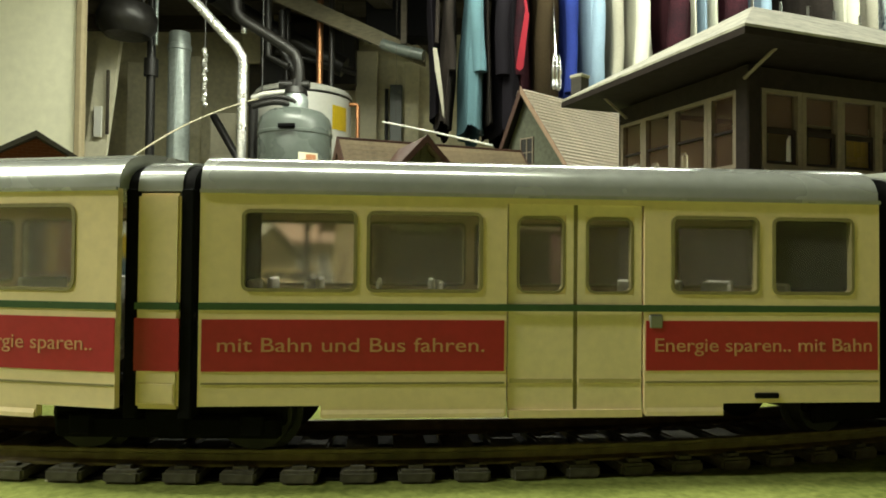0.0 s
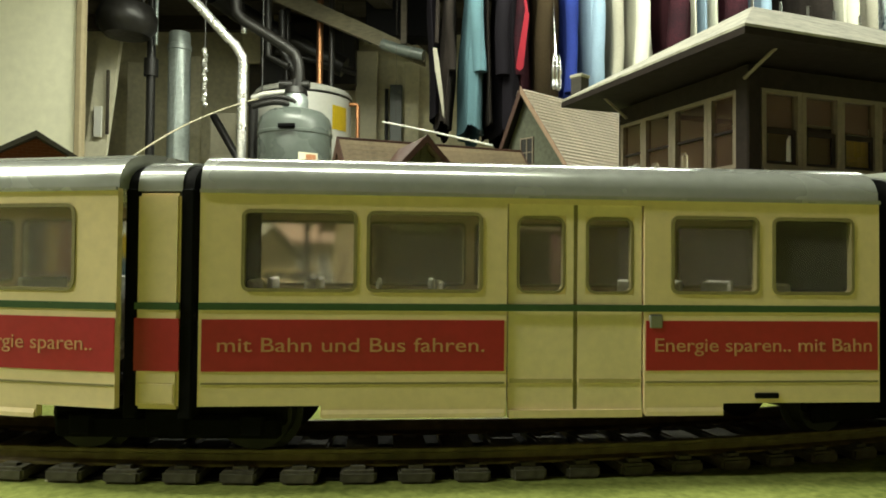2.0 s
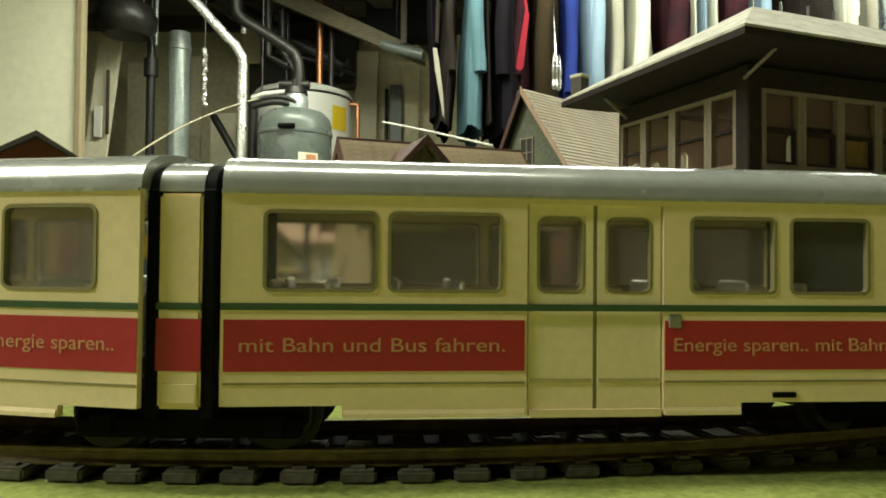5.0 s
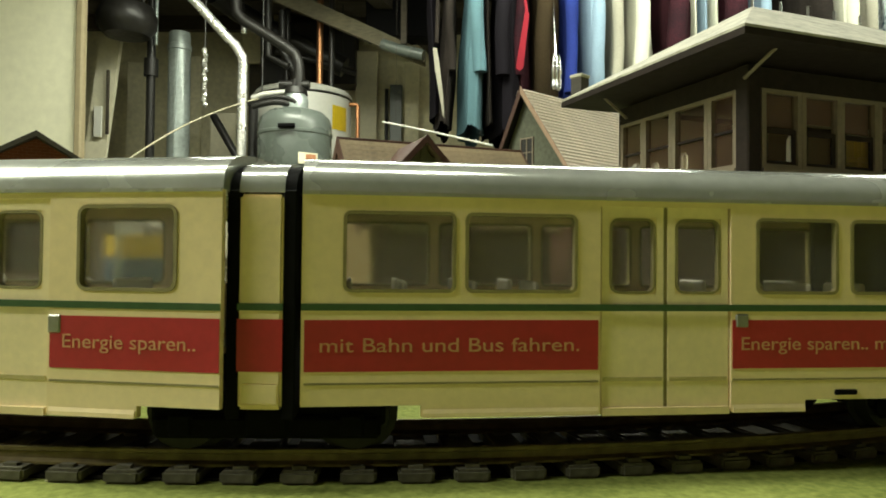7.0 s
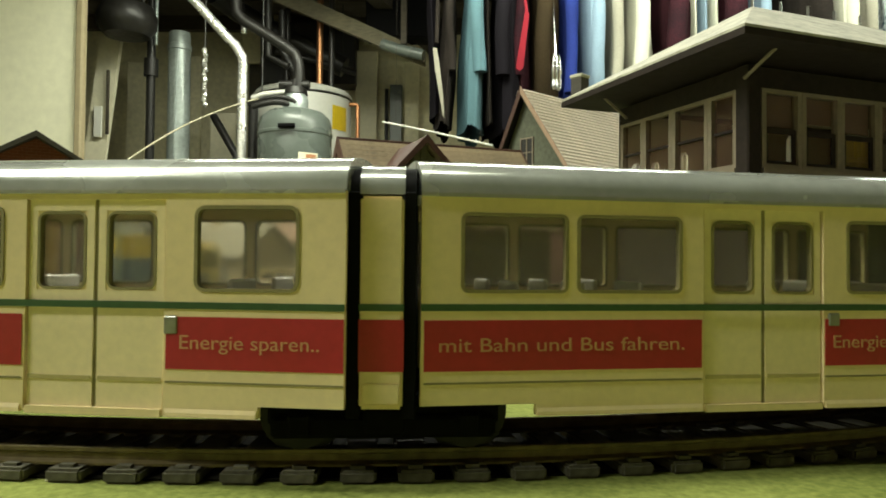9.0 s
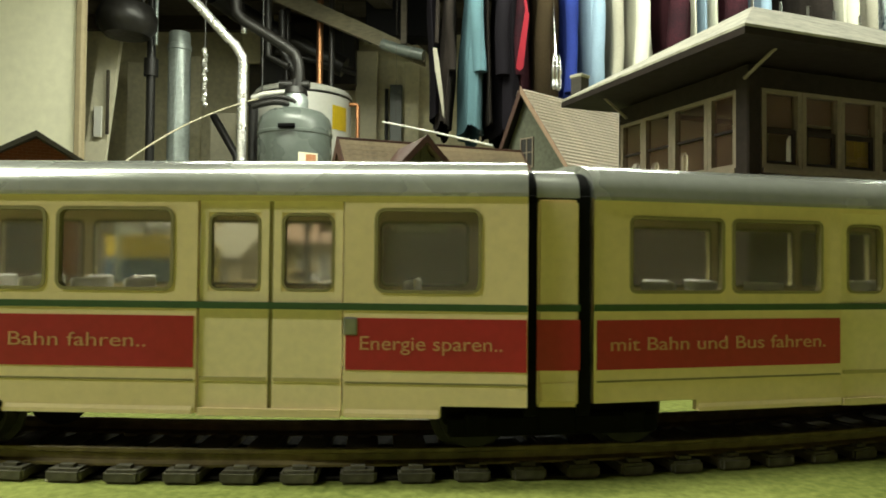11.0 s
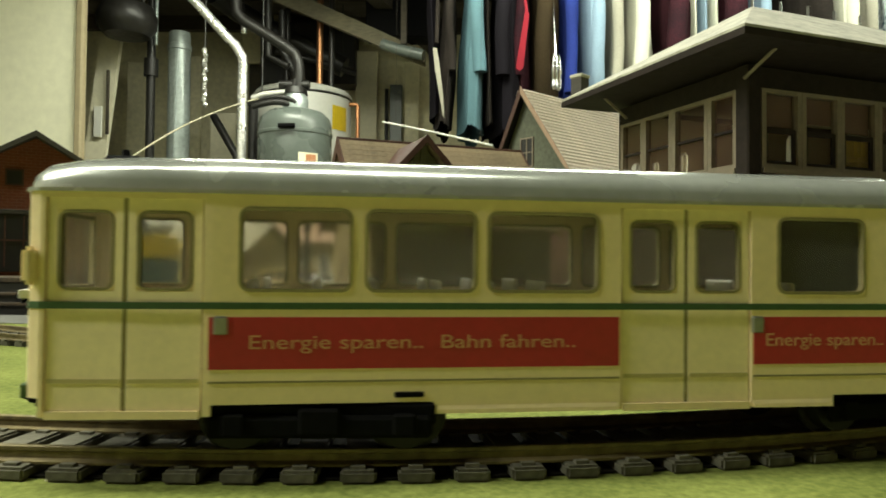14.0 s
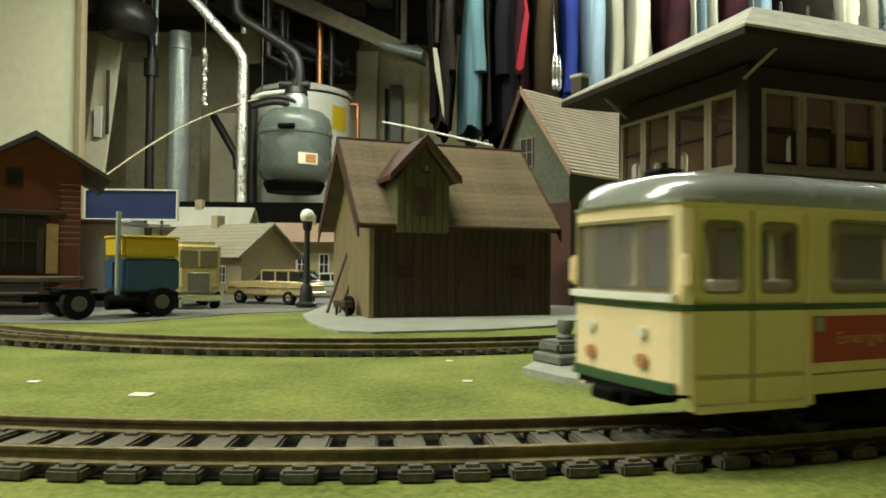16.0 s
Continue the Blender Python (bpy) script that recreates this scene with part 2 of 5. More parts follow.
def bezier(p0, p1, p2, p3, n=24):
    out = []
    for i in range(n + 1):
        t = i / n
        out.append(tuple((1 - t) ** 3 * a + 3 * t * (1 - t) ** 2 * b + 3 * t * t * (1 - t) * c + t ** 3 * d for a, b, c, d in zip(p0, p1, p2, p3)))
    return out


def prism(poly, z0, z1, bm=None):
    """An upright slab on a plan outline."""
    bm = bm or bmesh.new()
    lo, hi = [bm.verts.new((x, y, z0)) for x, y in poly], [bm.verts.new((x, y, z1)) for x, y in poly]
    bm.faces.new(lo), bm.faces.new(hi)
    for i in range(len(poly)):
        j = (i + 1) % len(poly)
        bm.faces.new((lo[i], lo[j], hi[j], hi[i]))
    return bm


def side_prism(poly, y0, y1, bm=None):
    """A slab on an outline in x and z, from y0 to y1."""
    bm = bm or bmesh.new()
    lo, hi = [bm.verts.new((x, y0, z)) for x, z in poly], [bm.verts.new((x, y1, z)) for x, z in poly]
    bm.faces.new(lo), bm.faces.new(hi)
    for i in range(len(poly)):
        j = (i + 1) % len(poly)
        bm.faces.new((lo[i], lo[j], hi[j], hi[i]))
    return bm


def pierced(us, zs, empty, where, out, inn, bm=None):
    """A wall along a plan line: us and zs are its cuts, empty(u, z) tells the openings, where(u, off) gives x, y at an offset outward."""
    bm = bm or bmesh.new()
    us, zs = sorted(set(us)), sorted(set(zs))
    verts = {}

    def vert(i, j, k):
        if (i, j, k) not in verts:
            x, y = where(us[i], out if k else inn)
            verts[i, j, k] = bm.verts.new((x, y, zs[j]))
        return verts[i, j, k]

    def full(i, j):
        return 0 <= i < len(us) - 1 and 0 <= j < len(zs) - 1 and not empty((us[i] + us[i + 1]) / 2, (zs[j] + zs[j + 1]) / 2)

    for i in range(len(us) - 1):
        for j in range(len(zs) - 1):
            if not full(i, j):
                continue
            for k in (0, 1):
                bm.faces.new([vert(a, b, k) for a, b in ((i, j), (i + 1, j), (i + 1, j + 1), (i, j + 1))])
            for di, dj, (a, b), (c, d) in ((-1, 0, (i, j), (i, j + 1)), (1, 0, (i + 1, j), (i + 1, j + 1)), (0, -1, (i, j), (i + 1, j)), (0, 1, (i, j + 1), (i + 1, j + 1))):
                if not full(i + di, j + dj):
                    bm.faces.new((vert(a, b, 0), vert(c, d, 0), vert(c, d, 1), vert(a, b, 1)))
    return bm


def round_ring(u0, u1, z0, z1, r, w, where, out, inn, bm=None, edge=0.0, outer=0.05):
    """A window gasket with rounded corners on the plan line, from edge to w inside the opening; outer rounds its outside."""
    bm = bm or bmesh.new()

    def loop(g, rad):
        pts = []
        for cu, cz, a0 in ((u1 - g - rad, z1 - g - rad, 0), (u0 + g + rad, z1 - g - rad, 90), (u0 + g + rad, z0 + g + rad, 180), (u1 - g - rad, z0 + g + rad, 270)):
            for k in range(5):
                a = radians(a0 + 22.5 * k)
                pts.append((cu + rad * math.cos(a), cz + rad * math.sin(a)))
        return pts

    loops = []
    for off in (out, inn):
        for g, rad in ((edge, outer), (w, r)):
            loops.append([bm.verts.new((*where(u, off), z)) for u, z in loop(g, rad)])
    a, b, c, d = loops
    n = len(a)
    for p, q in ((a, b), (b, d), (d, c), (c, a)):
        for i in range(n):
            j = (i + 1) % n
            bm.faces.new((p[i], p[j], q[j], q[i]))
    return bm


def letters(text, height, mat, parent, m, name="lettering", label="", width=None):
    """Built-in font, as a thin mesh; its base line starts at m."""
    cu = bpy.data.curves.new(name, "FONT")
    cu.body, cu.size, cu.extrude = text, height * 1.4 * MM, 0.00005
    tmp = bpy.data.objects.new(name, cu)
    scene.collection.objects.link(tmp)
    dg = bpy.context.evaluated_depsgraph_get()
    me = bpy.data.meshes.new_from_object(tmp.evaluated_get(dg))
    bpy.data.objects.remove(tmp)
    if width:
        xs = [v.co.x for v in me.vertices]
        f = width * MM / (max(xs) - min(xs))
        for v in me.vertices:
            v.co.x *= f
    me.materials.clear()
    me.materials.append(mat)
    ob = new(name, me)
    ob.parent, ob.matrix_basis = parent, m
    return tagged(ob, label=label)


# ---- ground and track ----
TRACK_C = (-32.04, 387.97)
TRACK_R = 288.77
GROUND = -3.7
SECOND_C, SECOND_R = (-46.8, 425.8), 207.5


def on_track(s, c=TRACK_C, r=TRACK_R):
    """Plan point and heading in radians at s mm along the curve."""
    a = s / r
    return c[0] + r * math.sin(a), c[1] - r * math.cos(a), a


TABLE = [(-1500, -700), (1300, -700), (1300, 1150), (-1500, 1150)]
ground = tagged(part("ground", prism(TABLE, GROUND - 12, GROUND), GRASS), "bright green flocked grass mat on the layout table", "ground", kind="structure")
tagged(part("table_frame", prism([(-1490, -690), (1290, -690), (1290, 1140), (-1490, 1140)], GROUND - 110, GROUND - 12.4), JOIST), "dark timber frame under the layout table", "table", kind="structure")


for lx in (-1400, -100, 1200):
    for ly in (-600, 1050):
        tagged(part("table_leg", box(lx - 35, lx + 35, ly - 35, ly + 35, -960, GROUND - 110.5, 4), JOIST), "dark square timber leg under the layout table", "table leg", kind="structure")


def arc_strip(c, r, inner, outer, z0, z1, s0, s1, n=60):
    bm = bmesh.new()
    prev = None
    for i in range(n + 1):
        a = (s0 + (s1 - s0) * i / n) / r
        ring = [bm.verts.new((c[0] + q * math.sin(a), c[1] - q * math.cos(a), z)) for q, z in ((r - inner, z0), (r + outer, z0), (r + outer, z1), (r - inner, z1))]
        if prev:
            for k in range(4):
                bm.faces.new((prev[k], prev[(k + 1) % 4], ring[(k + 1) % 4], ring[k]))
        prev = ring
    return bm


def rail_strip(c, r, s0, s1, n=90):
    """A rail: foot, web and head, swept along the curve."""
    prof = [(-1.1, -2.1), (1.1, -2.1), (1.1, -1.8), (0.28, -1.5), (0.28, -0.7), (0.5, -0.55), (0.5, -0.1), (0.35, 0), (-0.35, 0), (-0.5, -0.1), (-0.5, -0.55), (-0.28, -0.7), (-0.28, -1.5), (-1.1, -1.8)]
    bm = bmesh.new()
    prev = None
    for i in range(n + 1):
        a = (s0 + (s1 - s0) * i / n) / r
        ring = [bm.verts.new((c[0] + (r + q) * math.sin(a), c[1] - (r + q) * math.cos(a), z)) for q, z in prof]
        if prev:
            for k in range(len(prof)):
                bm.faces.new((prev[k], prev[(k + 1) % len(prof)], ring[(k + 1) % len(prof)], ring[k]))
        prev = ring
    return bm


def track(label, c, r, s0, s1, pitch=6.95, zoff=0.0, phase=0.0, reach=11.6, wide=2.25):
    th = thing("model_track", label, "railway track", place(0, 0, zoff), group="model tracks")
    # The near-black roadbed strip also carries the shade in the sleeper gaps.
    part("roadbed", arc_strip(c, r, 12.6, 10.0, GROUND - 0.2 - zoff, GROUND + 0.35 - zoff, s0, s1), BED, th, "roadbed strip darkened for the shade between the sleepers")
    for side in (-8.2, 8.2):
        part("rail", rail_strip(c, r + side, s0 * (r + side) / r, s1 * (r + side) / r), RAIL, th, "brown weathered steel rail")
    bm = box(-wide, wide, -reach, reach, -3.75, -2.05, 0.35, seg=2)
    first = part("sleeper", bm, SLEEPER, th)
    n = int((s1 - s0) / pitch)
    for i in range(n):
        x, y, a = on_track(s0 + pitch * (i + 0.5) + phase, c, r)
        ob = first if i == 0 else new("sleeper", first.data)
        ob.parent = th
        ob.matrix_basis = place(x, y, random.uniform(-0.05, 0.05), 0, 0, math.degrees(a) + random.uniform(-0.8, 0.8))
    bm = bmesh.new()
    for i in range(n):
        x, y, a = on_track(s0 + pitch * (i + 0.5) + phase, c, r)
        for off in (-10.2, -6.2, 6.2, 10.2):
            m = Matrix.Translation((x, y, 0)) @ Matrix.Rotation(a, 4, "Z") @ Matrix.Translation((0, off, -1.86))
            r2 = bmesh.ops.create_cube(bm, size=1, matrix=m @ Matrix.Diagonal((1.8, 1.0, 0.45, 1)))
    part("rail_fastening", bm, SLEEPER, th, kind="stuff")
    return th


track("curved model railway track with grey-brown sleepers on grass", TRACK_C, TRACK_R, -330, 400)
track("second curved model track with brown rails on grass", SECOND_C, SECOND_R, -260, 230, pitch=6.6, reach=10.4, wide=2.0)


# ---- the articulated tram ----
HALF = 13.9
FLOOR = 6.2


def plan_line(points):
    """where(u, off) along a polyline, u = length from its start, off = outward (to the left of the way)."""
    pts = [Vector(p) for p in points]
    lens = [0.0]
    for a, b in zip(pts, pts[1:]):
        lens.append(lens[-1] + (b - a).length)
    normals = []
    for i in range(len(pts)):
        d = Vector((0, 0))
        if i > 0:
            d += (pts[i] - pts[i - 1]).normalized()
        if i < len(pts) - 1:
            d += (pts[i + 1] - pts[i]).normalized()
        d.normalize()
        normals.append(Vector((-d.y, d.x)))

    def where(u, off):
        u = min(max(u, 0), lens[-1])
        for i in range(len(pts) - 1):
            if u <= lens[i + 1] + 1e-9:
                k = (u - lens[i]) / (lens[i + 1] - lens[i])
                p = pts[i].lerp(pts[i + 1], k)
                n = normals[i].lerp(normals[i + 1], k).normalized()
                return p.x + n.x * off, p.y + n.y * off
        return tuple(pts[-1])

    return where, lens


def window(section, u0, u1, z0, z1, where, gasket=0.5, r=0.9):
    w = part("window", round_ring(u0, u1, z0, z1, r, gasket, where, 0.14, -0.9, edge=0.08, outer=r + 0.4), GASKET, section, "rounded olive window gasket")
    part("corner_fillet", round_ring(u0, u1, z0, z1, r + 0.35, 0.1, where, -0.03, -0.88), CREAM, section, "cream body round the window's corners")
    cuts = [u0 + 0.3 + (u1 - u0 - 0.6) * i / 4 for i in range(5)]
    g = part("pane", pierced(cuts, [z0 + 0.3, z1 - 0.3], lambda u, z: False, where, -0.5, -0.7), PANE, section, "clear tinted window pane")
    g.visible_shadow = False
    return w


def door(section, u0, u1, where, z0=4.7, z1=31.2):
    """A double folding door: two leaves with a dark joint between them."""
    mid = (u0 + u1) / 2
    for a, b in ((u0 + 0.25, mid - 0.28), (mid + 0.28, u1 - 0.25)):
        w0, w1 = a + 1.0, b - 1.0
        part("door_leaf", pierced([a, a + 0.4, w0, (w0 + w1) / 2, w1, b - 0.4, b], [z0, 8.7, 9.3, 19.9, 29.8, z1], lambda u, z: w0 < u < w1 and 19.9 < z < 29.8, where, -0.35, -1.1), DOOR_CREAM, section, "cream folding door leaf")
        # A raised strip in darker cream stands for the shaded groove.
        part("door_groove", pierced([a + 0.2, b - 0.2], [8.75, 9.25], lambda u, z: False, where, -0.2, -0.5), DOOR_LINE, section, "darker strip for the groove shade on the door leaf")
        window(section, w0, w1, 19.9, 29.8, lambda u, off: where(u, off - 0.45), 0.4, 0.8)
    part("door_seal", pierced([mid - 0.26, mid + 0.26], [z0, z1], lambda u, z: False, where, -0.5, -1.0), GASKET, section, "dark rubber door joint")
    part("door_step", pierced([u0 + 0.3, u1 - 0.3], [z0 - 0.25, z0 + 0.7], lambda u, z: False, where, 0.15, -1.0), CREAM, section, "pale door step edge")


def band(section, name, u0, u1, z0, z1, where, lens, mat, out, label, inn=-0.05):
    cuts = [u0, u1] + [l for l in lens if u0 < l < u1]
    return part(name, pierced(cuts, [z0, z1], lambda u, z: False, where, out, inn), mat, section, label)


def skirt_board(section, u0, u1, where, lens):
    """A lower skirt edge that flares outward."""
    bm = bmesh.new()
    prev = None
    for u in sorted([u0, u1] + [l for l in lens if u0 < l < u1]):
        ring = [bm.verts.new((*where(u, off), z)) for off, z in ((0.05, 5.6), (0.22, 5.1), (0.25, 4.6), (-0.4, 4.6))]
        if prev:
            for k in range(4):
                bm.faces.new((prev[k], prev[(k + 1) % 4], ring[(k + 1) % 4], ring[k]))
        else:
            bm.faces.new(ring)
        prev = ring
    bm.faces.new(prev)
    return part("skirt", bm, CREAM, section, "pale flared skirt edge")


def roof_mesh(stations):
    """Stations of x, half width and rise: a domed roof on a gutter line."""
    bm = bmesh.new()
    prev = first = None
    for x, w, z0, rise in stations:
        ring = []
        for i in range(21):
            a = math.pi * i / 20
            c, s = math.cos(a), math.sin(a)
            y = -w * math.copysign(abs(c) ** 0.62, c)
            z = z0 + rise * (s ** 0.75)
            ring.append(bm.verts.new((x, y, z)))
        if prev:
            for k in range(20):
                bm.faces.new((prev[k], prev[k + 1], ring[k + 1], ring[k]))
            bm.faces.new((prev[20], prev[0], ring[0], ring[20]))
        else:
            first = ring
        prev = ring
    # closed ends, with edges of their own so that the shading breaks there
    for ring in (first, prev):
        bm.faces.new([bm.verts.new(v.co) for v in ring])
    return bm


def seat(section, x, y):
    bm = box(x - 2.2, x + 2.2, y - 4.2, y + 4.2, 10.5, 11.6, 0.3)
    box(x - 2.4, x - 1.7, y - 4.2, y + 4.2, 11.5, 21.4, 0.3, bm)
    box(x - 1.2, x + 1.2, y - 1.2, y + 1.2, FLOOR + 1.0, 10.6, 0, bm)
    part("seat", bm, SEAT, section, "pale moulded passenger seat")


def end_section(tram, name, label, turned):
    """A tram end: u runs from the joint along one side, round the end and back along the other.
    The doors are on one side only; the other has wide windows from end to end."""
    half_line = [(5.2, -HALF), (-88.3, -HALF), (-98, -13.4), (-108.5, -12.5), (-109.8, -11.9), (-110.5, -10.5), (-110.9, -6.5), (-111.15, -3), (-111.2, 0)]
    line = half_line + [(x, -y) for x, y in reversed(half_line[:-1])]
    where, lens = plan_line(line)
    total = lens[-1]

    def u_of(x):
        """Length along the near side down to x."""
        for i in range(len(half_line) - 1):
            a, b = half_line[i], half_line[i + 1]
            if b[0] <= x <= a[0]:
                return lens[i] + (lens[i + 1] - lens[i]) * (a[0] - x) / (a[0] - b[0])
        return 0

    wins = [(-13.8, -0.4), (-54.2, -38.9), (-69.8, -55.3), (-85.2, -71.2)]
    doors = [(-36.0, -17.5), (-108.0, -89.3)]
    wide = [(-106.6, -97.0)] + [(-95.7 + 15.8 * k, -81.1 + 15.8 * k) for k in range(6)]
    holes, door_spans = [], []
    for spans, far in ((wins, False), (wide, True)):
        for a, b in spans:
            u0, u1 = u_of(b), u_of(a)
            if far != turned:
                u0, u1 = total - u1, total - u0
            holes.append((u0, u1, 19.8, 30.5))
    for a, b in doors:
        u0, u1 = u_of(b), u_of(a)
        door_spans.append((total - u1, total - u0) if turned else (u0, u1))
    e0, e1 = u_of(-110.35), total - u_of(-110.35)
    holes.append((e0, e1, 19.6, 30.2))
    bogies = [(u_of(-61.0), u_of(-88.3)), (0, u_of(-5.4))]
    bogies += [(total - b, total - a) for a, b in bogies]
    us = list(lens) + [x for h in holes for x in h[:2]] + [x for d in door_spans for x in d] + [x for b in bogies for x in b]

    def empty(u, z):
        if any(a < u < b and c < z < d for a, b, c, d in holes) or any(a < u < b and z < 31.2 for a, b in door_spans):
            return True
        return z < 6.1 and any(a < u < b for a, b in bogies) or (z < 7.0 and e0 - 2 < u < e1 + 2)

    section = part(name, pierced(us, [4.7, 6.1, 7.0, 19.6, 19.8, 30.2, 30.5, 31.2, 32.2], empty, where, 0, -0.9), CREAM, tram, label)
    for a, b, c, d in holes[:-1]:
        window(section, a, b, c, d, where)
    a, b, c, d = holes[-1]
    part("end_window_frame", pierced([a, a + 0.5, b - 0.5, b] + [l for l in lens if a < l < b], [c, c + 0.5, d - 0.5, d], lambda u, z: a + 0.5 < u < b - 0.5 and c + 0.5 < z < d - 0.5, where, 0.1, -0.8), GASKET, section, "dark gasket round the end window")
    g = part("end_pane", pierced([a + 0.3, b - 0.3] + [l for l in lens if a + 0.3 < l < b - 0.3], [c + 0.3, d - 0.3], lambda u, z: False, where, -0.45, -0.65), PANE, section, "wide end window pane")
    g.visible_shadow = False
    for u0, u1 in door_spans:
        door(section, u0, u1, where)
    # stripes, banners and trim
    band(section, "stripe", 0.05, total - 0.05, 17.75, 18.6, where, lens, GREEN, 0.14, "dark green waist stripe")
    band(section, "cantrail", 0.05, total - 0.05, 31.9, 32.35, where, lens, ROOF_GREY, 0.35, "grey gutter strip")
    for u0, u1 in ((u_of(-35.9 - 0.4), u_of(-88.6)), (0.1, u_of(-17.2))):
        for p, q in ((u0, u1), (total - u1, total - u0)):
            band(section, "banner", p, q, 10.4, 16.8, where, lens, RED, 0.1, "red advertising banner")
            band(section, "trim_line", p, q, 8.7, 8.95, where, lens, GASKET, 0.1, "thin olive line along the skirt")
    for u0, u1 in ((u_of(-36.4), u_of(-60.6)), (u_of(-5.6), u_of(-17.2))):
        for p, q in ((u0, u1), (total - u1, total - u0)):
            skirt_board(section, p, q, where, lens)
    for text, x in (("Energie sparen..", -84.0), ("Bahn fahren..", -60.2), ("Energie sparen..", -15.6)):
        w = {-84.0: 21.4, -60.2: 17.6, -15.6: 17.5}[x]
        letters(text, 1.75, LETTER, section, place(x, -HALF - 0.12, 12.9, 90, 0, 0), width=w)
        letters(text, 1.75, LETTER, section, place(x + w, HALF + 0.12, 12.9, 90, 0, 180), width=w)
    for x in (-64.0,):
        for sy in (-1, 1):
            part("step_plate", box(x - 1.9, x + 1.9, sy * HALF - 0.3, sy * HALF + 0.3, 6.7, 7.4, 0.15), BLACK, section, "small dark plate in the skirt")
    for x in (-87.2, -16.6):
        for sy in ((1,) if turned else (-1,)):
            part("hand_grip", box(x - 0.9, x + 0.9, sy * HALF - 0.25, sy * HALF + 0.25, 14.6, 16.9, 0.2), STEEL, section, "small grey grip plate")
    # the end: bumper, lamps, coupler
    part("bumper", pierced([u_of(-110.2), total - u_of(-110.2)] + [l for l in lens if u_of(-110.2) < l < total - u_of(-110.2)], [6.9, 8.4], lambda u, z: False, where, 0.7, -0.3), GREEN, section, "dark green end bumper")
    part("window_ledge", pierced([e0 - 0.4, e1 + 0.4] + [l for l in lens if e0 < l < e1], [18.9, 19.9], lambda u, z: False, where, 1.1, -0.3), WHITE, section, "white ledge under the end window")
    for sy in (-1, 1):
        part("tail_lamp", rod((-108.5, sy * 5.8, 10.7), (-111.6, sy * 5.8, 10.7), 1.15, 1.0, 14), LAMP_RED, section, "red tail lamp")
        part("head_lamp", rod((-109.5, sy * 5.8, 14.6), (-111.6, sy * 5.8, 14.6), 0.9, 0.85, 14), LAMP_CLEAR, section, "small clear lamp")
        part("mirror", box(-110.4, -108.9, sy * 12.6 - 0.9, sy * 12.6 + 0.9, 20.6, 25.2, 0.5, seg=2), CREAM, section, "cream side mirror")
    bm = box(-112.2, -103, -4.2, 4.2, 4.2, 6.8, 0.4)
    box(-113.8, -112.0, -2.6, 2.6, 4.6, 6.4, 0.4, bm)
    part("coupler", bm, BLACK, section, "black model coupler")
    # roof
    st = [(5.2, 13.75, 32.2, 5.2)] + [(x, 13.75, 32.2, 5.2) for x in (-30, -60, -86)]
    st += [(-98, 13.3, 32.2, 5.1), (-104.5, 12.7, 32.2, 4.7), (-108.6, 11.7, 32.2, 4.0), (-110.3, 10.2, 32.2, 3.0), (-111.5, 7.8, 32.2, 1.6), (-111.9, 5.4, 32.2, 0.5)]
    part("roof", roof_mesh(st), ROOF_GREY, section, "smooth silver-grey domed roof", smooth=True)
    bm = box(-105.0, -100.0, -2.0, 2.0, 36.4, 38.0, 0.5)
    rod((-102.5, 0, 37.5), (-102.5, 0, 39.0), 0.7, 0.5, 10, bm)
    part("roof_box", bm, BLACK, section, "small black roof fitting")
    # inside
    fl = bmesh.new()
    prism([(3.5, -12.9), (-88, -12.9), (-107, -11.3), (-112, -8), (-112, 8), (-107, 11.3), (-88, 12.9), (3.5, 12.9)], FLOOR, FLOOR + 0.8, fl)
    part("floor_pan", fl, BLACK, section, "dark floor of the saloon")
    for x in (-8, -44, -51, -58, -66, -74, -82):
        for y in (-7.8, 7.8):
            seat(section, x, y)
    return section


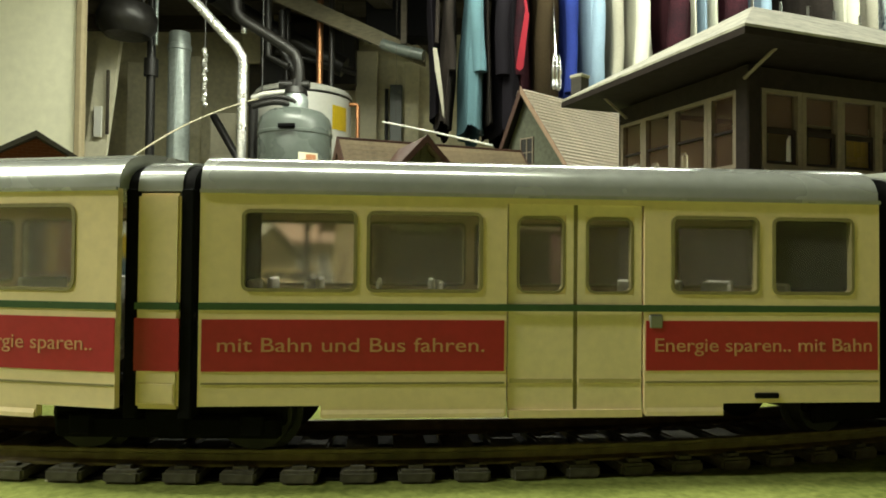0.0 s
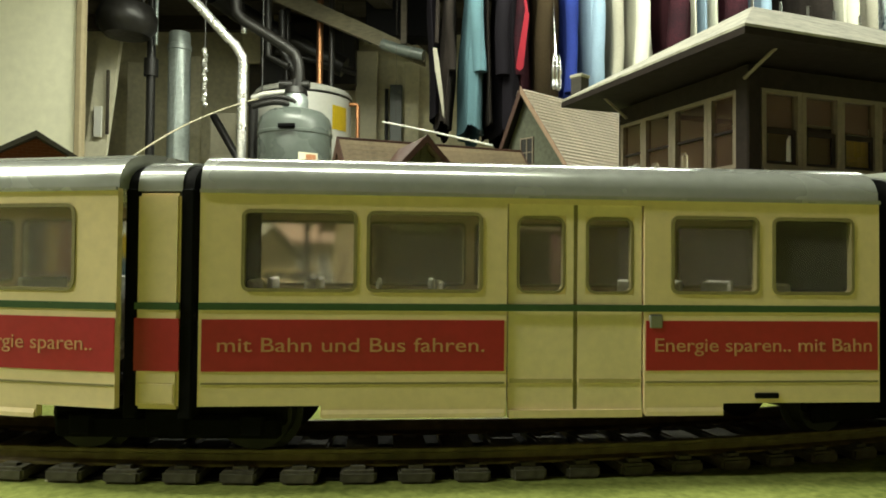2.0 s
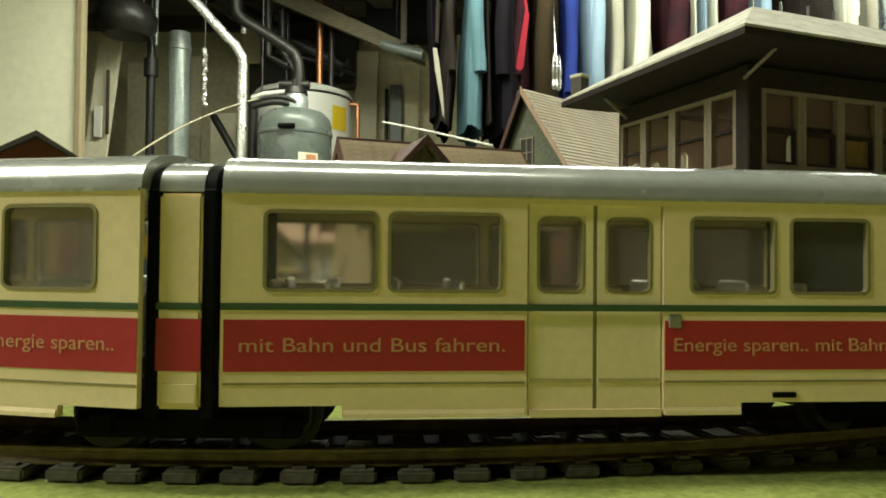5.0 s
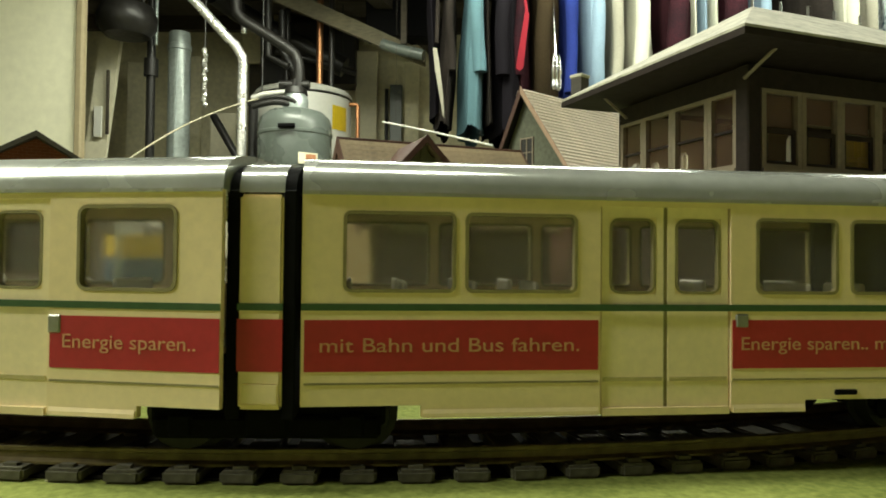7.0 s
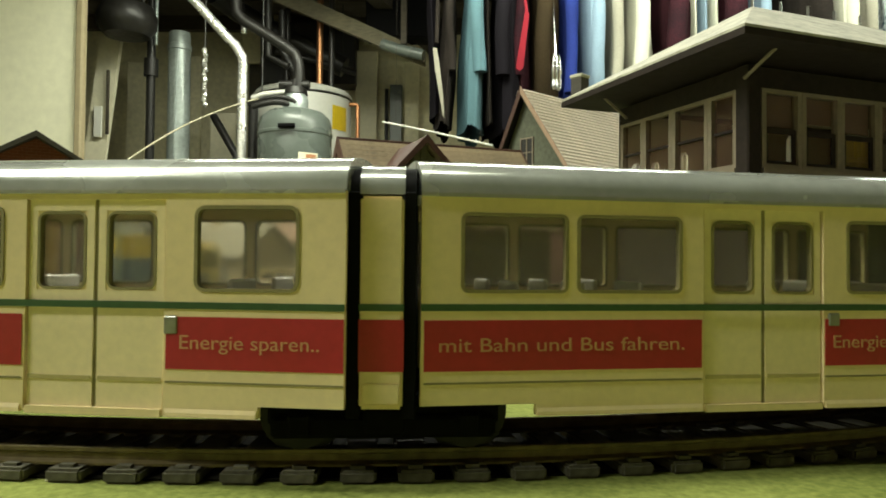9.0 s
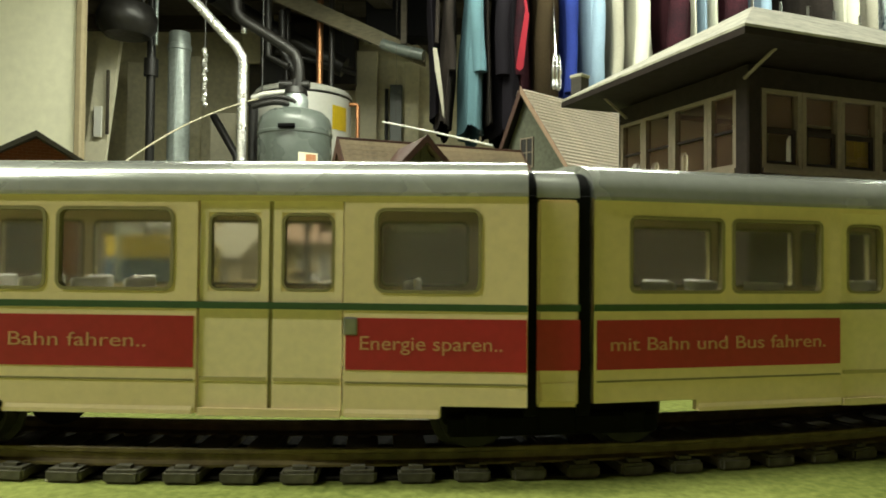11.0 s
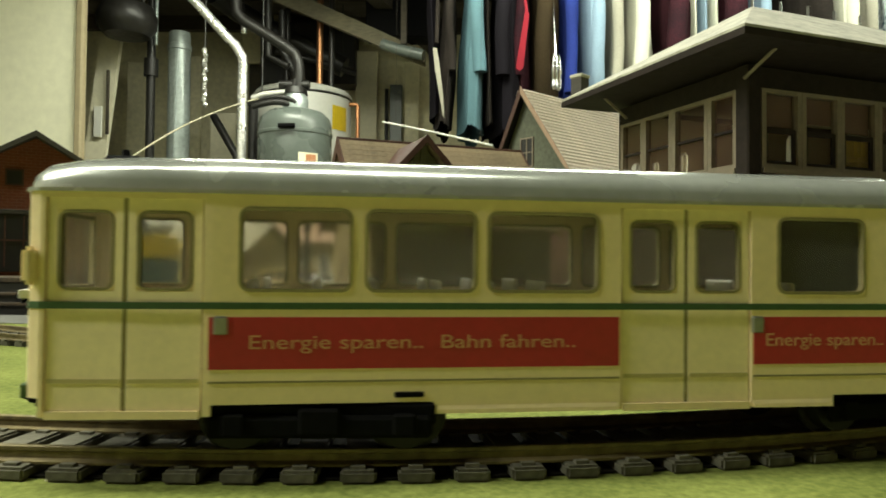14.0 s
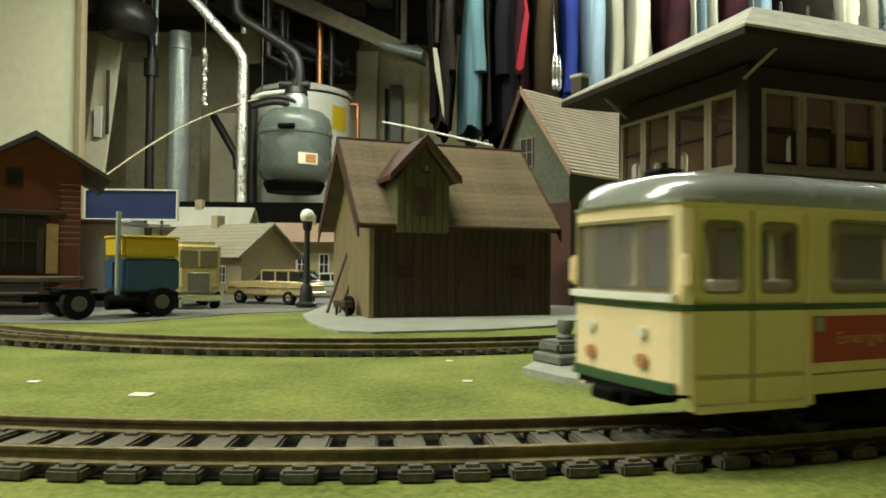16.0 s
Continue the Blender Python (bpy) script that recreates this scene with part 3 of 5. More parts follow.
def middle_section(tram):
    """The car body between the two joints."""
    x0, x1 = 10.3, 97.2
    NEAR = [(15.2, 29.3, 19.9, 30.1), (30.3, 44.9, 19.9, 30.1), (69.0, 80.9, 19.9, 30.1), (82.5, 93.8, 19.9, 30.1)]
    dr = (47.9, 65.6)
    bogies = [(x0, 25.0), (76.0, x1)]
    first = None
    for sy in (-1, 1):
        if sy < 0:
            where = lambda u, off: (u, -HALF - off)
        else:
            where = lambda u, off: (u, HALF + off)
        holes = NEAR if sy < 0 else [(a, b, 19.9, 30.4) for a, b in ((12.4, 28.9), (30.1, 45.9), (47.1, 62.9), (64.1, 79.9), (81.1, 95.4))]
        us = [x0, x1, *dr] + [x for h in holes for x in h[:2]] + [x for b in bogies for x in b]

        def empty(u, z):
            if any(a < u < b and c < z < d for a, b, c, d in holes) or (sy < 0 and dr[0] < u < dr[1] and z < 31.2):
                return True
            return z < 6.1 and any(a < u < b for a, b in bogies)

        bm = pierced(us, [4.7, 6.1, 19.9, 30.1, 30.4, 31.2, 32.2], empty, where, 0, -0.9)
        if first is None:
            first = part("middle_section", bm, CREAM, tram, "cream middle car body with red banners")
        else:
            part("side_wall", bm, CREAM, first)
        s = first
        for h in holes:
            window(s, *h, where, r=0.55)
        if sy < 0:
            door(s, *dr, where)
        band(s, "stripe", x0, x1, 17.75, 18.6, where, [], GREEN, 0.14, "dark green waist stripe")
        band(s, "cantrail", x0, x1, 31.9, 32.35, where, [], ROOF_GREY, 0.35, "grey gutter strip")
        for a, b in ((x0 + 0.4, dr[0] - 0.3), (dr[1] + 0.2, x1 - 0.3)):
            band(s, "banner", a, b, 10.3, 16.6, where, [], RED, 0.1, "red advertising banner")
            band(s, "trim_line", a, b, 8.7, 8.95, where, [], GASKET, 0.1, "thin olive line along the skirt")
        for a, b in ((25.2, dr[0] - 0.3), (dr[1] + 0.2, 75.9)):
            skirt_board(s, a, b, where, [])
        part("step_plate", box(80.2, 83.4, sy * HALF - 0.3, sy * HALF + 0.3, 6.7, 7.4, 0.15), BLACK, s, "small dark plate in the skirt")
        part("hand_grip", box(66.2, 68.0, sy * HALF - 0.25, sy * HALF + 0.25, 15.6, 17.4, 0.2), STEEL, s, "small grey grip plate")
        for text, x, w in (("mit Bahn und Bus fahren.", 12.4, 32.5), ("Energie sparen.. mit Bahn", 66.8, 29.0)):
            m = place(x, -HALF - 0.12, 12.7, 90, 0, 0) if sy < 0 else place(x + w, HALF + 0.12, 12.7, 90, 0, 180)
            letters(text, 1.75, LETTER, s, m, width=w)
    part("roof", roof_mesh([(x, 13.75, 32.2, 5.2) for x in (x0, 30, 60, 80, x1)]), ROOF_GREY, first, "smooth silver-grey domed roof", smooth=True)
    part("floor_pan", box(x0, x1, -12.9, 12.9, FLOOR, FLOOR + 0.8), BLACK, first, "dark floor of the saloon")
    for x in (18, 25, 34, 42, 73, 80, 88):
        for y in (-7.8, 7.8):
            seat(first, x, y)
    return first


def joint(tram):
    """The drum between two bodies with its two black gangway frames."""
    drum = part("joint_drum", box(-2.75, 2.75, -HALF + 0.5, HALF - 0.5, 5.8, 31.8, 0.4, seg=2), CREAM, tram, "cream joint drum between the car bodies")
    for x in (-3.4, 3.4):
        bm = box(x - 0.75, x + 0.75, -HALF + 0.9, HALF - 0.9, 4.6, 32.0, 0.3)
        # Black arch added so the seam is a dark gap across the roof.
        arch = roof_mesh([(x - 0.75, 13.0, 31.9, 4.3), (x + 0.75, 13.0, 31.9, 4.3)])
        part("gap_arch", arch, RUBBER, drum, "black arch added for the dark gap in the roof", smooth=True)
        part("gangway_frame", bm, RUBBER, drum, "black rubber gangway frame")
        for y0, y1 in ((-HALF + 0.8, -HALF + 1.8), (HALF - 1.8, HALF - 0.8)):
            part("gangway_seal", box(x - 0.85, x + 0.85, y0, y1, 4.6, 32.4, 0.2), RUBBER, drum, "black rubber seal")
    for sy in (-1, 1):
        y = sy * (HALF - 0.5)
        part("banner", box(-2.75, 2.75, y - 0.1, y + 0.1, 10.4, 16.7), RED, drum, "red banner across the drum")
        part("stripe", box(-2.75, 2.75, y - 0.14, y + 0.14, 17.75, 18.6), GREEN, drum, "dark green waist stripe")
        part("lower_plate", box(-2.3, 2.3, y - 0.12, y + 0.12, 6.4, 9.0, 0.2), CREAM, drum)
    part("drum_roof", roof_mesh([(x, 13.1, 32.0, 4.5) for x in (-2.75, 0, 2.75)]), ROOF_GREY, drum, "pale grey drum roof", smooth=True)
    return drum


WHEEL_R = 4.6
WHEELMAT = material("blackened_wheel", (0.015, 0.014, 0.012), 0.6, metal=0.2, vary=0.3)


def bogie(tram):
    """A black two-axle bogie; its wheels turn."""
    bm = box(-14.5, 14.5, -9.9, 9.9, 3.2, 6.0, 0.4)
    for sy in (-1, 1):
        box(-14.0, 14.0, sy * 10.4 - 0.6, sy * 10.4 + 0.6, 1.8, 4.6, 0.5, bm)
        for x in (-10.5, 10.5):
            box(x - 1.5, x + 1.5, sy * 11.1 - 0.4, sy * 11.1 + 0.4, 2.0, 5.0, 0.4, bm)
        box(-2.6, 2.6, sy * 11.1 - 0.4, sy * 11.1 + 0.4, 2.2, 5.6, 0.4, bm)
    b = part("bogie", bm, BLACK, tram, "black plastic bogie frame")
    for x in (-10.5, 10.5):
        w = bmesh.new()
        for sy in (-1, 1):
            rod((0, sy * 7.0, 0), (0, sy * 9.2, 0), WHEEL_R, WHEEL_R - 0.15, 24, w)
            rod((0, sy * 6.7, 0), (0, sy * 7.1, 0), WHEEL_R + 0.9, None, 24, w)
            for k in range(5):
                a = 2 * math.pi * k / 5
                rod((2.6 * math.cos(a), sy * 9.15, 2.6 * math.sin(a)), (2.6 * math.cos(a), sy * 9.5, 2.6 * math.sin(a)), 0.6, None, 8, w)
        rod((0, -9, 0), (0, 9, 0), 1.0, None, 10, w)
        part("wheel", w, WHEELMAT, b, "dark blackened wheel pair", m=place(x, 0, WHEEL_R))
    return b


tram = thing("tram", "cream articulated model tram with red banners on the curved track", "tram")
rear = end_section(tram, "rear_section", "cream end car body with red banners", False)
middle = middle_section(tram)
front = end_section(tram, "front_section", "cream leading car body with red banners", True)
joints = [joint(tram), joint(tram)]
bogies = [bogie(tram) for _ in range(4)]


# ---- the basement round the layout ----
def room_wall(name, x0, x1, y0, y1, z0, z1, mat, label):
    return tagged(part(name, box(x0, x1, y0, y1, z0, z1), mat), label, "wall", kind="structure")


room_wall("wall_north", -3400, 3600, 3720, 3870, -960, 1300, BACKWALL, "olive tan plastered basement wall")
room_wall("wall_west", -3550, -3400, -2600, 3870, -960, 1300, PLASTER, "pale cream plastered basement wall")
room_wall("wall_east", 3600, 3750, -2600, 3870, -960, 1300, BACKWALL, "olive tan basement wall")
# Unseen wall behind the camera; its finish is assumed.
room_wall("wall_south", -3400, 3600, -2600, -2450, -960, 1300, BOUNCE_BROWN, "unseen brown basement wall that sets the bounce light")
room_wall("partition_wall", -3400, -1247, 2400, 2425, -960, 1300, PLASTER, "pale cream partition wall with faint stains")
# The post's olive holds the shade on the partition's end.
tagged(part("partition_post", box(-1246, -1222, 2391, 2427, -960, 1300, 4), TANWALL), "post at the partition's end, olive for its shaded face", "trim", kind="structure")
tagged(part("floor", box(-3550, 3750, -2600, 3870, -1100, -960), CONCRETE), "grey concrete basement floor", "floor", kind="structure")
tagged(part("ceiling", box(-3550, 3750, -2600, 3870, 1300, 1400), CEILING), "dark boarded basement ceiling", "ceiling", kind="structure")


def tube_fixture(x, y, rz=0):
    f = thing("tube_fixture", "assumed white tube fixture under the ceiling, out of view", "ceiling lamp", place(x, y, 1215, 0, 0, rz), group="tube fixtures")
    part("housing", box(-1050, 1050, -75, 75, 10, 80, 8), HEATER, f)
    for dy in (-28, 28):
        part("tube", rod((-1000, dy, -8), (1000, dy, -8), 13, None, 12), glow("lit_tube", TUBE_COLOUR, 2.5), f, "glowing fluorescent tube", smooth=True)


# Fixtures at the same four assumed places as the lights.
for fx, fy, turn in ((-800, 150, 0), (130, 2090, 0), (2230, 2090, 0), (-1780, -310, 0)):
    tube_fixture(fx, fy, turn)

# joists run across the room under the boards
for i in range(9):
    tagged(part("joist", box(-3390, 3590, 380 + 410 * i, 425 + 410 * i, 1225 if i > 0 else 1290, 1299, 3), JOIST), "dark old wooden ceiling joist", "joist", group="ceiling joists", kind="structure")


def pipe(name, points, r, mat, label, category="pipe", wobble=0.0, n=14):
    ob = part(name, tube(points, r, n, wobble=wobble), mat, smooth=wobble == 0)
    return tagged(ob, label, category)


def straight(a, b, n):
    return [tuple(p + (q - p) * i / n for p, q in zip(a, b)) for i in range(n + 1)]


# ducts and pipes by the partition's end
leaning = thing("leaning_board", "off-white narrow board leaning on the wall", "board")
bd = prism([(-1356, 2700), (-1275, 2700), (-1275, 2722), (-1356, 2722)], -955, 0)
for v in bd.verts:
    if v.co.z > -1:
        v.co.z = 906
        v.co.x += -1340 - -1356
        v.co.y += 60
for v in bd.verts:
    if v.co.z < -900:
        v.co.x -= 170
part("board", bd, BOARD, leaning)
part("label_strip", box(-1345, -1315, 2730, 2738, 502, 620, 1), WHITE, leaning, "white paper strip on the board")
part("groove", box(-1299, -1288, 2728, 2736, 513, 761, 1), JOIST, leaning, "dark groove down the board")

soil = thing("standpipe", "black iron standpipe with a coupling, floor to ceiling", "pipe")
part("pipe", rod((-1157, 2800, -960), (-1157, 2800, 1290), 17, None, 16), IRON, soil, smooth=True)
part("coupling", rod((-1157, 2800, 756), (-1157, 2800, 824), 27, None, 16), IRON, soil, smooth=True)
part("conduit", rod((-1131, 2780, 874), (-1131, 2780, 1290), 7, None, 10), GALV, soil, "grey conduit beside the pipe", smooth=True)

duct = thing("round_duct", "galvanised round sheet-metal duct standing upright", "duct")
DX = -1083
part("duct_pipe", rod((DX, 2900, -960), (DX, 2900, 900), 44, None, 28), GALV, duct, smooth=True)
part("duct_collar", lathe([(40, 0), (48, 4), (48, 24), (43, 28), (43, 70), (38, 78)], 28, c=(DX, 2900, 884)), GALV, duct, "crimped duct collar", smooth=True)
part("duct_seam", box(DX - 3, DX + 3, 2852, 2857, -960, 884), GALV, duct, "raised seam along the duct")

pipe("foil_pipe", straight((-961, 2600, 1028), (-792, 2620, 844), 16) + straight((-773, 2622, 828), (-750, 2625, 787), 4) + straight((-746, 2625, 762), (-748, 2630, 579), 14) + straight((-748, 2630, 566), (-747, 2630, -300), 40), 17, FOIL, "crinkled shiny foil-wrapped pipe bending down from the ceiling", wobble=0.025)
wrap = thing("foil_streamer", "twisted shiny foil streamer hanging from the joists", "streamer")
part("streamer", tube([(-878 + 3 * math.sin(i * 1.3), 2600 + 3 * math.cos(i * 1.3), z) for i, z in enumerate([592 + (810 - 592) * k / 24 for k in range(25)])], 8, 6, wobble=0.35), FOIL, wrap)
part("string", rod((-878, 2600, 808), (-878, 2600, 1228), 2, None, 6), IRON, wrap)

drum = thing("ceiling_blower", "dark round furnace blower housing hung from the joists", "blower", place(-1188, 2650, 928))
part("housing", lathe([(30, -70), (80, -62), (105, -30), (108, 10), (90, 50), (40, 66)], 28), IRON, drum, smooth=True)
for sx in (-60, 60):
    part("hanger", rod((sx, 0, 40), (sx, 0, 1240 - 928), 6, None, 8), IRON, drum)

# the pressure tank with its pipework and the water heater behind it
tank = thing("pressure_tank", "grey enamelled pressure tank hung from black pipework", "tank", place(-565, 2700, 304))
TH = 602 - 304
part("shell", lathe([(20, 0), (70, 6), (108, 22), (128, 48), (137, 80), (138, TH * 0.5), (138, TH - 62), (130, TH - 32), (104, TH - 8), (60, TH + 4), (18, TH + 6)], 40), TANKPAINT, tank, smooth=True)
part("weld_band", lathe([(138.5, TH * 0.66), (141, TH * 0.66 + 3), (141, TH * 0.66 + 12), (138.5, TH * 0.66 + 15)], 40), TANKPAINT, tank, "raised weld band", smooth=True)
part("foot_ring", lathe([(60, -14), (100, -14), (116, 18), (112, 26), (60, 12)], 32), BLACK, tank, "black base ring", smooth=True)
lab = pierced([14, 24, 34, 44, 54, 64], [TH * 0.27, TH * 0.41], lambda u, z: False, lambda u, off: ((139.5 + off) * math.sin(radians(8 + u * 0.62)), -(139.5 + off) * math.cos(radians(8 + u * 0.62))), 0.6, 0)
part("label_plate", lab, BOARD, tank, "white paper label")
mark = pierced([32, 40, 48, 58], [TH * 0.29, TH * 0.39], lambda u, z: False, lambda u, off: ((141 + off) * math.sin(radians(8 + u * 0.62)), -(141 + off) * math.cos(radians(8 + u * 0.62))), 0.6, 0)
part("label_mark", mark, LAMP_RED, tank, "red mark on the label")
part("valve", rod((-30, -150, TH * 0.72), (30, -150, TH * 0.72), 9, None, 10), BLACK, tank, "small black air valve")
part("riser", tube([(10, 0, TH + 90), (12, 0, 440), (10, 0, 480), (-4, 0, 515), (-40, 0, 545), (-100, 0, 582), (-200, 0, 642), (-226, 0, 670), (-232, 0, 720), (-232, 0, 986)], 21, 14), IRON, tank, "dark riser pipe bending up to the joists", smooth=True)
part("neck", lathe([(46, TH - 4), (48, TH + 40), (40, TH + 62)], 24), GALV, tank, "pale grey neck on top of the tank", smooth=True)
bm = rod((0, 0, TH + 62), (0, 0, TH + 86), 46, 40, 20)
rod((0, 0, TH + 86), (0, 0, TH + 120), 20, None, 14, bm)
rod((-62, 0, TH + 100), (52, 0, TH + 100), 17, None, 14, bm)
part("tee_fitting", bm, IRON, tank, "black iron tee fitting", smooth=True)
part("elbow", tube(bezier((0, -20, TH + 10), (-40, -60, TH + 34), (-90, -60, TH + 20), (-150, -50, TH + 4), 10), 12, 10), IRON, tank, "black elbow pipe", smooth=True)

heater = thing("water_heater", "wide white water heater with a yellow label standing on the floor", "water heater", place(-615, 3100, -960))
HZ = 790 + 960
part("shell", lathe([(204, 0), (208, 20), (208, HZ - 62), (206, HZ - 50)], 48), HEATER, heater, smooth=True)
part("lid", lathe([(211, HZ - 52), (212, HZ - 44), (200, HZ - 28), (150, HZ - 10), (20, HZ)], 48), HEATER, heater, "white domed lid", smooth=True)
part("lid_seam", lathe([(209.5, HZ - 62), (213.5, HZ - 58), (213.5, HZ - 54), (209.5, HZ - 51)], 48), IRON, heater, "dark seam under the lid", smooth=True)
part("energy_label", pierced([0, 8, 16, 24], [HZ - 205, HZ - 105], lambda u, z: False, lambda u, off: ((209 + off) * math.sin(radians(46 + u)), -(209 + off) * math.cos(radians(46 + u))), 0.8, 0), YELLOW, heater, "yellow paper label")
for dx, m0 in ((80, COPPER), (-60, IRON), (130, IRON)):
    part("water_pipe", rod((dx, -60, HZ - 30), (dx, -60, 2250), 14 if m0 is COPPER else 12, None, 12), m0, heater, "copper riser pipe" if m0 is COPPER else "dark iron pipe", smooth=True)
part("relief_pipe", tube([(206, -40, HZ - 80), (236, -40, HZ - 80), (243, -40, HZ - 88), (243, -40, HZ - 270)], 9, 10), COPPER, heater, "copper relief pipe", smooth=True)
flue = thing("flue_pipe", "grey sloping flue pipe under the joists", "flue")
part("flue_run", tube([(-465, 3300, 936), (-597, 3300, 1000), (-822, 3250, 1101), (-938, 3200, 1160), (-1009, 3100, 1198)], 48, 16), IRON, flue, smooth=True)
part("cross_pipe", tube([(-688, 3000, 1091), (-686, 3000, 922), (-637, 3000, 839), (-588, 3000, 779)], 17, 12), IRON, flue, smooth=True)
part("vent_end", tube([(-724, 2900, 1124), (-720, 2900, 868), (-639, 2900, 828)], 15, 12), IRON, flue, smooth=True)

# old boards, panels and pipes standing against the back wall
WALLBOARDS = [(-1565, -1473, 3500, 1009), (-1251, -1201, 3500, 1040), (-1086, -965, 3300, 719), (-1001, -920, 3640, 1142), (-456, -346, 3640, 1118), (-277, -214, 3600, 935), (-206, -131, 3640, 1062)]
for (x0, x1, y, z), mt in zip(WALLBOARDS, (BACKWALL, BACKWALL, BOARD, JOIST, BOARD, TANKPAINT, BACKWALL)):
    tagged(part("plank", box(x0, x1, y, y + 24, -959, z, 3), mt), "old plank standing against the basement wall", "plank", group="planks by the wall")
pipe("thin_pipe", [(-298, 3690, -950), (-300, 3690, 934)], 9, IRON, "thin dark pipe along the back wall")
pipe("copper_drop", [(-152, 3695, -950), (-154, 3695, 907)], 8, COPPER, "thin copper pipe along the back wall")
fl = thing("tray_lamp", "pale greenish shallow tray lying on a hanging bracket", "tray")
part("tray", tube([(-257, 2900, 924), (-189, 2880, 896), (-85, 2850, 865)], 22, 10), TANKPAINT, fl, smooth=True)
part("bracket", box(-167 - 12, -167 + 12, 2860, 2890, 914, 1295, 2), JOIST, fl)
tagged(part("beam", prism([(-453, 2500), (-453 + 70, 2500), (7, 3690), (7 - 70, 3690)], 1100, 1224), JOIST), "dark main beam crossing under the joists", "beam", kind="structure")
tagged(part("black_wall_box", box(-931, -450, 3580, 3715, 930, 1245, 4), IRON), "black box against the back wall", "cabinet")

for x0, x1, y, z in ((-1026, -917, 3600, 1037), (-879, -791, 3625, 1153), (-590, -527, 3650, 1191), (-424, -361, 3675, 1164)):
    tagged(part("hanging_plank", box(x0, x1, y, y + 22, z, 1296, 3), BACKWALL), "olive plank hanging from the joists", "plank", group="planks under the ceiling")
pipe("grey_pipe", [(-763, 3200, 980), (-569, 3250, 945), (-412, 3300, 910)], 14, IRON, "dark iron pipe sloping behind the tank")
pipe("shiny_pipe", [(-851, 3000, 1070), (-850, 3000, 993)], 12, FOIL, "short shiny pipe stub under the ceiling")
part("pipe_strap", rod((-851, 3000, 1065), (-851, 3000, 1296), 3, None, 6), IRON, bpy.data.objects["shiny_pipe"])
for p in ((-711, 3213, 971), (-473, 3281, 923)):
    part("pipe_strap", rod(p, (p[0], p[1], 1296), 3, None, 6), IRON, bpy.data.objects["grey_pipe"])

tagged(part("sloping_plank", side_prism([(-1010, 1296), (-960, 1296), (-80, 906), (-80, 846), (-1010, 1238)], 2935, 2960), OLDPLANK), "olive plank slung slantwise under the joists", "plank")
# Added black box: stands in for the darkness under the ceiling here.
tagged(part("dark_filler_box", box(-335, -40, 2990, 3110, 985, 1298, 4), BLACK), "black box added to fill the darkness under the joists", "duct")

pipe("wall_bracket", [(-1005, 3100, 664), (-956, 3080, 587), (-892, 3060, 484), (-886, 3060, 426)], 17, IRON, "dark bent bracket pipe beside the foil pipe")
part("bracket_foot", rod((-886, 3060, 431), (-886, 3060, -955), 9, None, 8), IRON, bpy.data.objects["wall_bracket"])
pipe("drain_pipe", [(-778, 2900, -955), (-778, 2900, 664)], 20, IRON, "dark drain pipe standing behind the tank")

# cords strung across the room
pipe("white_cable", bezier((-1041, 2200, 291), (-977, 2300, 387), (-904, 2550, 560), (-669, 2660, 645), 30), 2.9, CABLE, "off-white cable sagging from the tank's pipe", "cable", n=8)
pipe("lagged_pipe", [(-729, 2690, 648), (-680, 2690, 664), (-610, 2690, 672), (-561, 2690, 672)], 10, HEATER, "short white lagged pipe above the tank")
part("pipe_strap", rod((-690, 2690, 664), (-690, 2690, 1296), 3, None, 6), IRON, bpy.data.objects["lagged_pipe"])
pipe("black_hose", bezier((-732, 2660, 615), (-688, 2650, 643), (-593, 2650, 659), (-555, 2660, 625), 16), 9, IRON, "short black hose on top of the tank", "hose")
whiterod = thing("white_rod", "thin bright white rod hung above the model roofs", "rod")
part("bar", tube([(-172, 2000, 424), (-17, 1800, 357), (109, 1600, 293)], 2.6, 8), WHITE, whiterod)
for x, y, z in ((-133, 1950, 407), (84, 1650, 308)):
    part("thread", rod((x, y, z), (x, y, 1299), 0.35, None, 5), JOIST, whiterod, "thin suspension thread")

# ---- clothes on a rail ----
RAIL_Z = 1180
rail_bar = thing("clothes_rail", "long iron clothes rail hung under the joists", "clothes rail")
part("bar", rod((-60, 2650, RAIL_Z), (1900, 2650, RAIL_Z), 13, None, 14), IRON, rail_bar, smooth=True)
for x in (0, 900, 1800):
    part("hook", rod((x, 2650, RAIL_Z), (x, 2650, 1298), 7, None, 8), IRON, rail_bar)


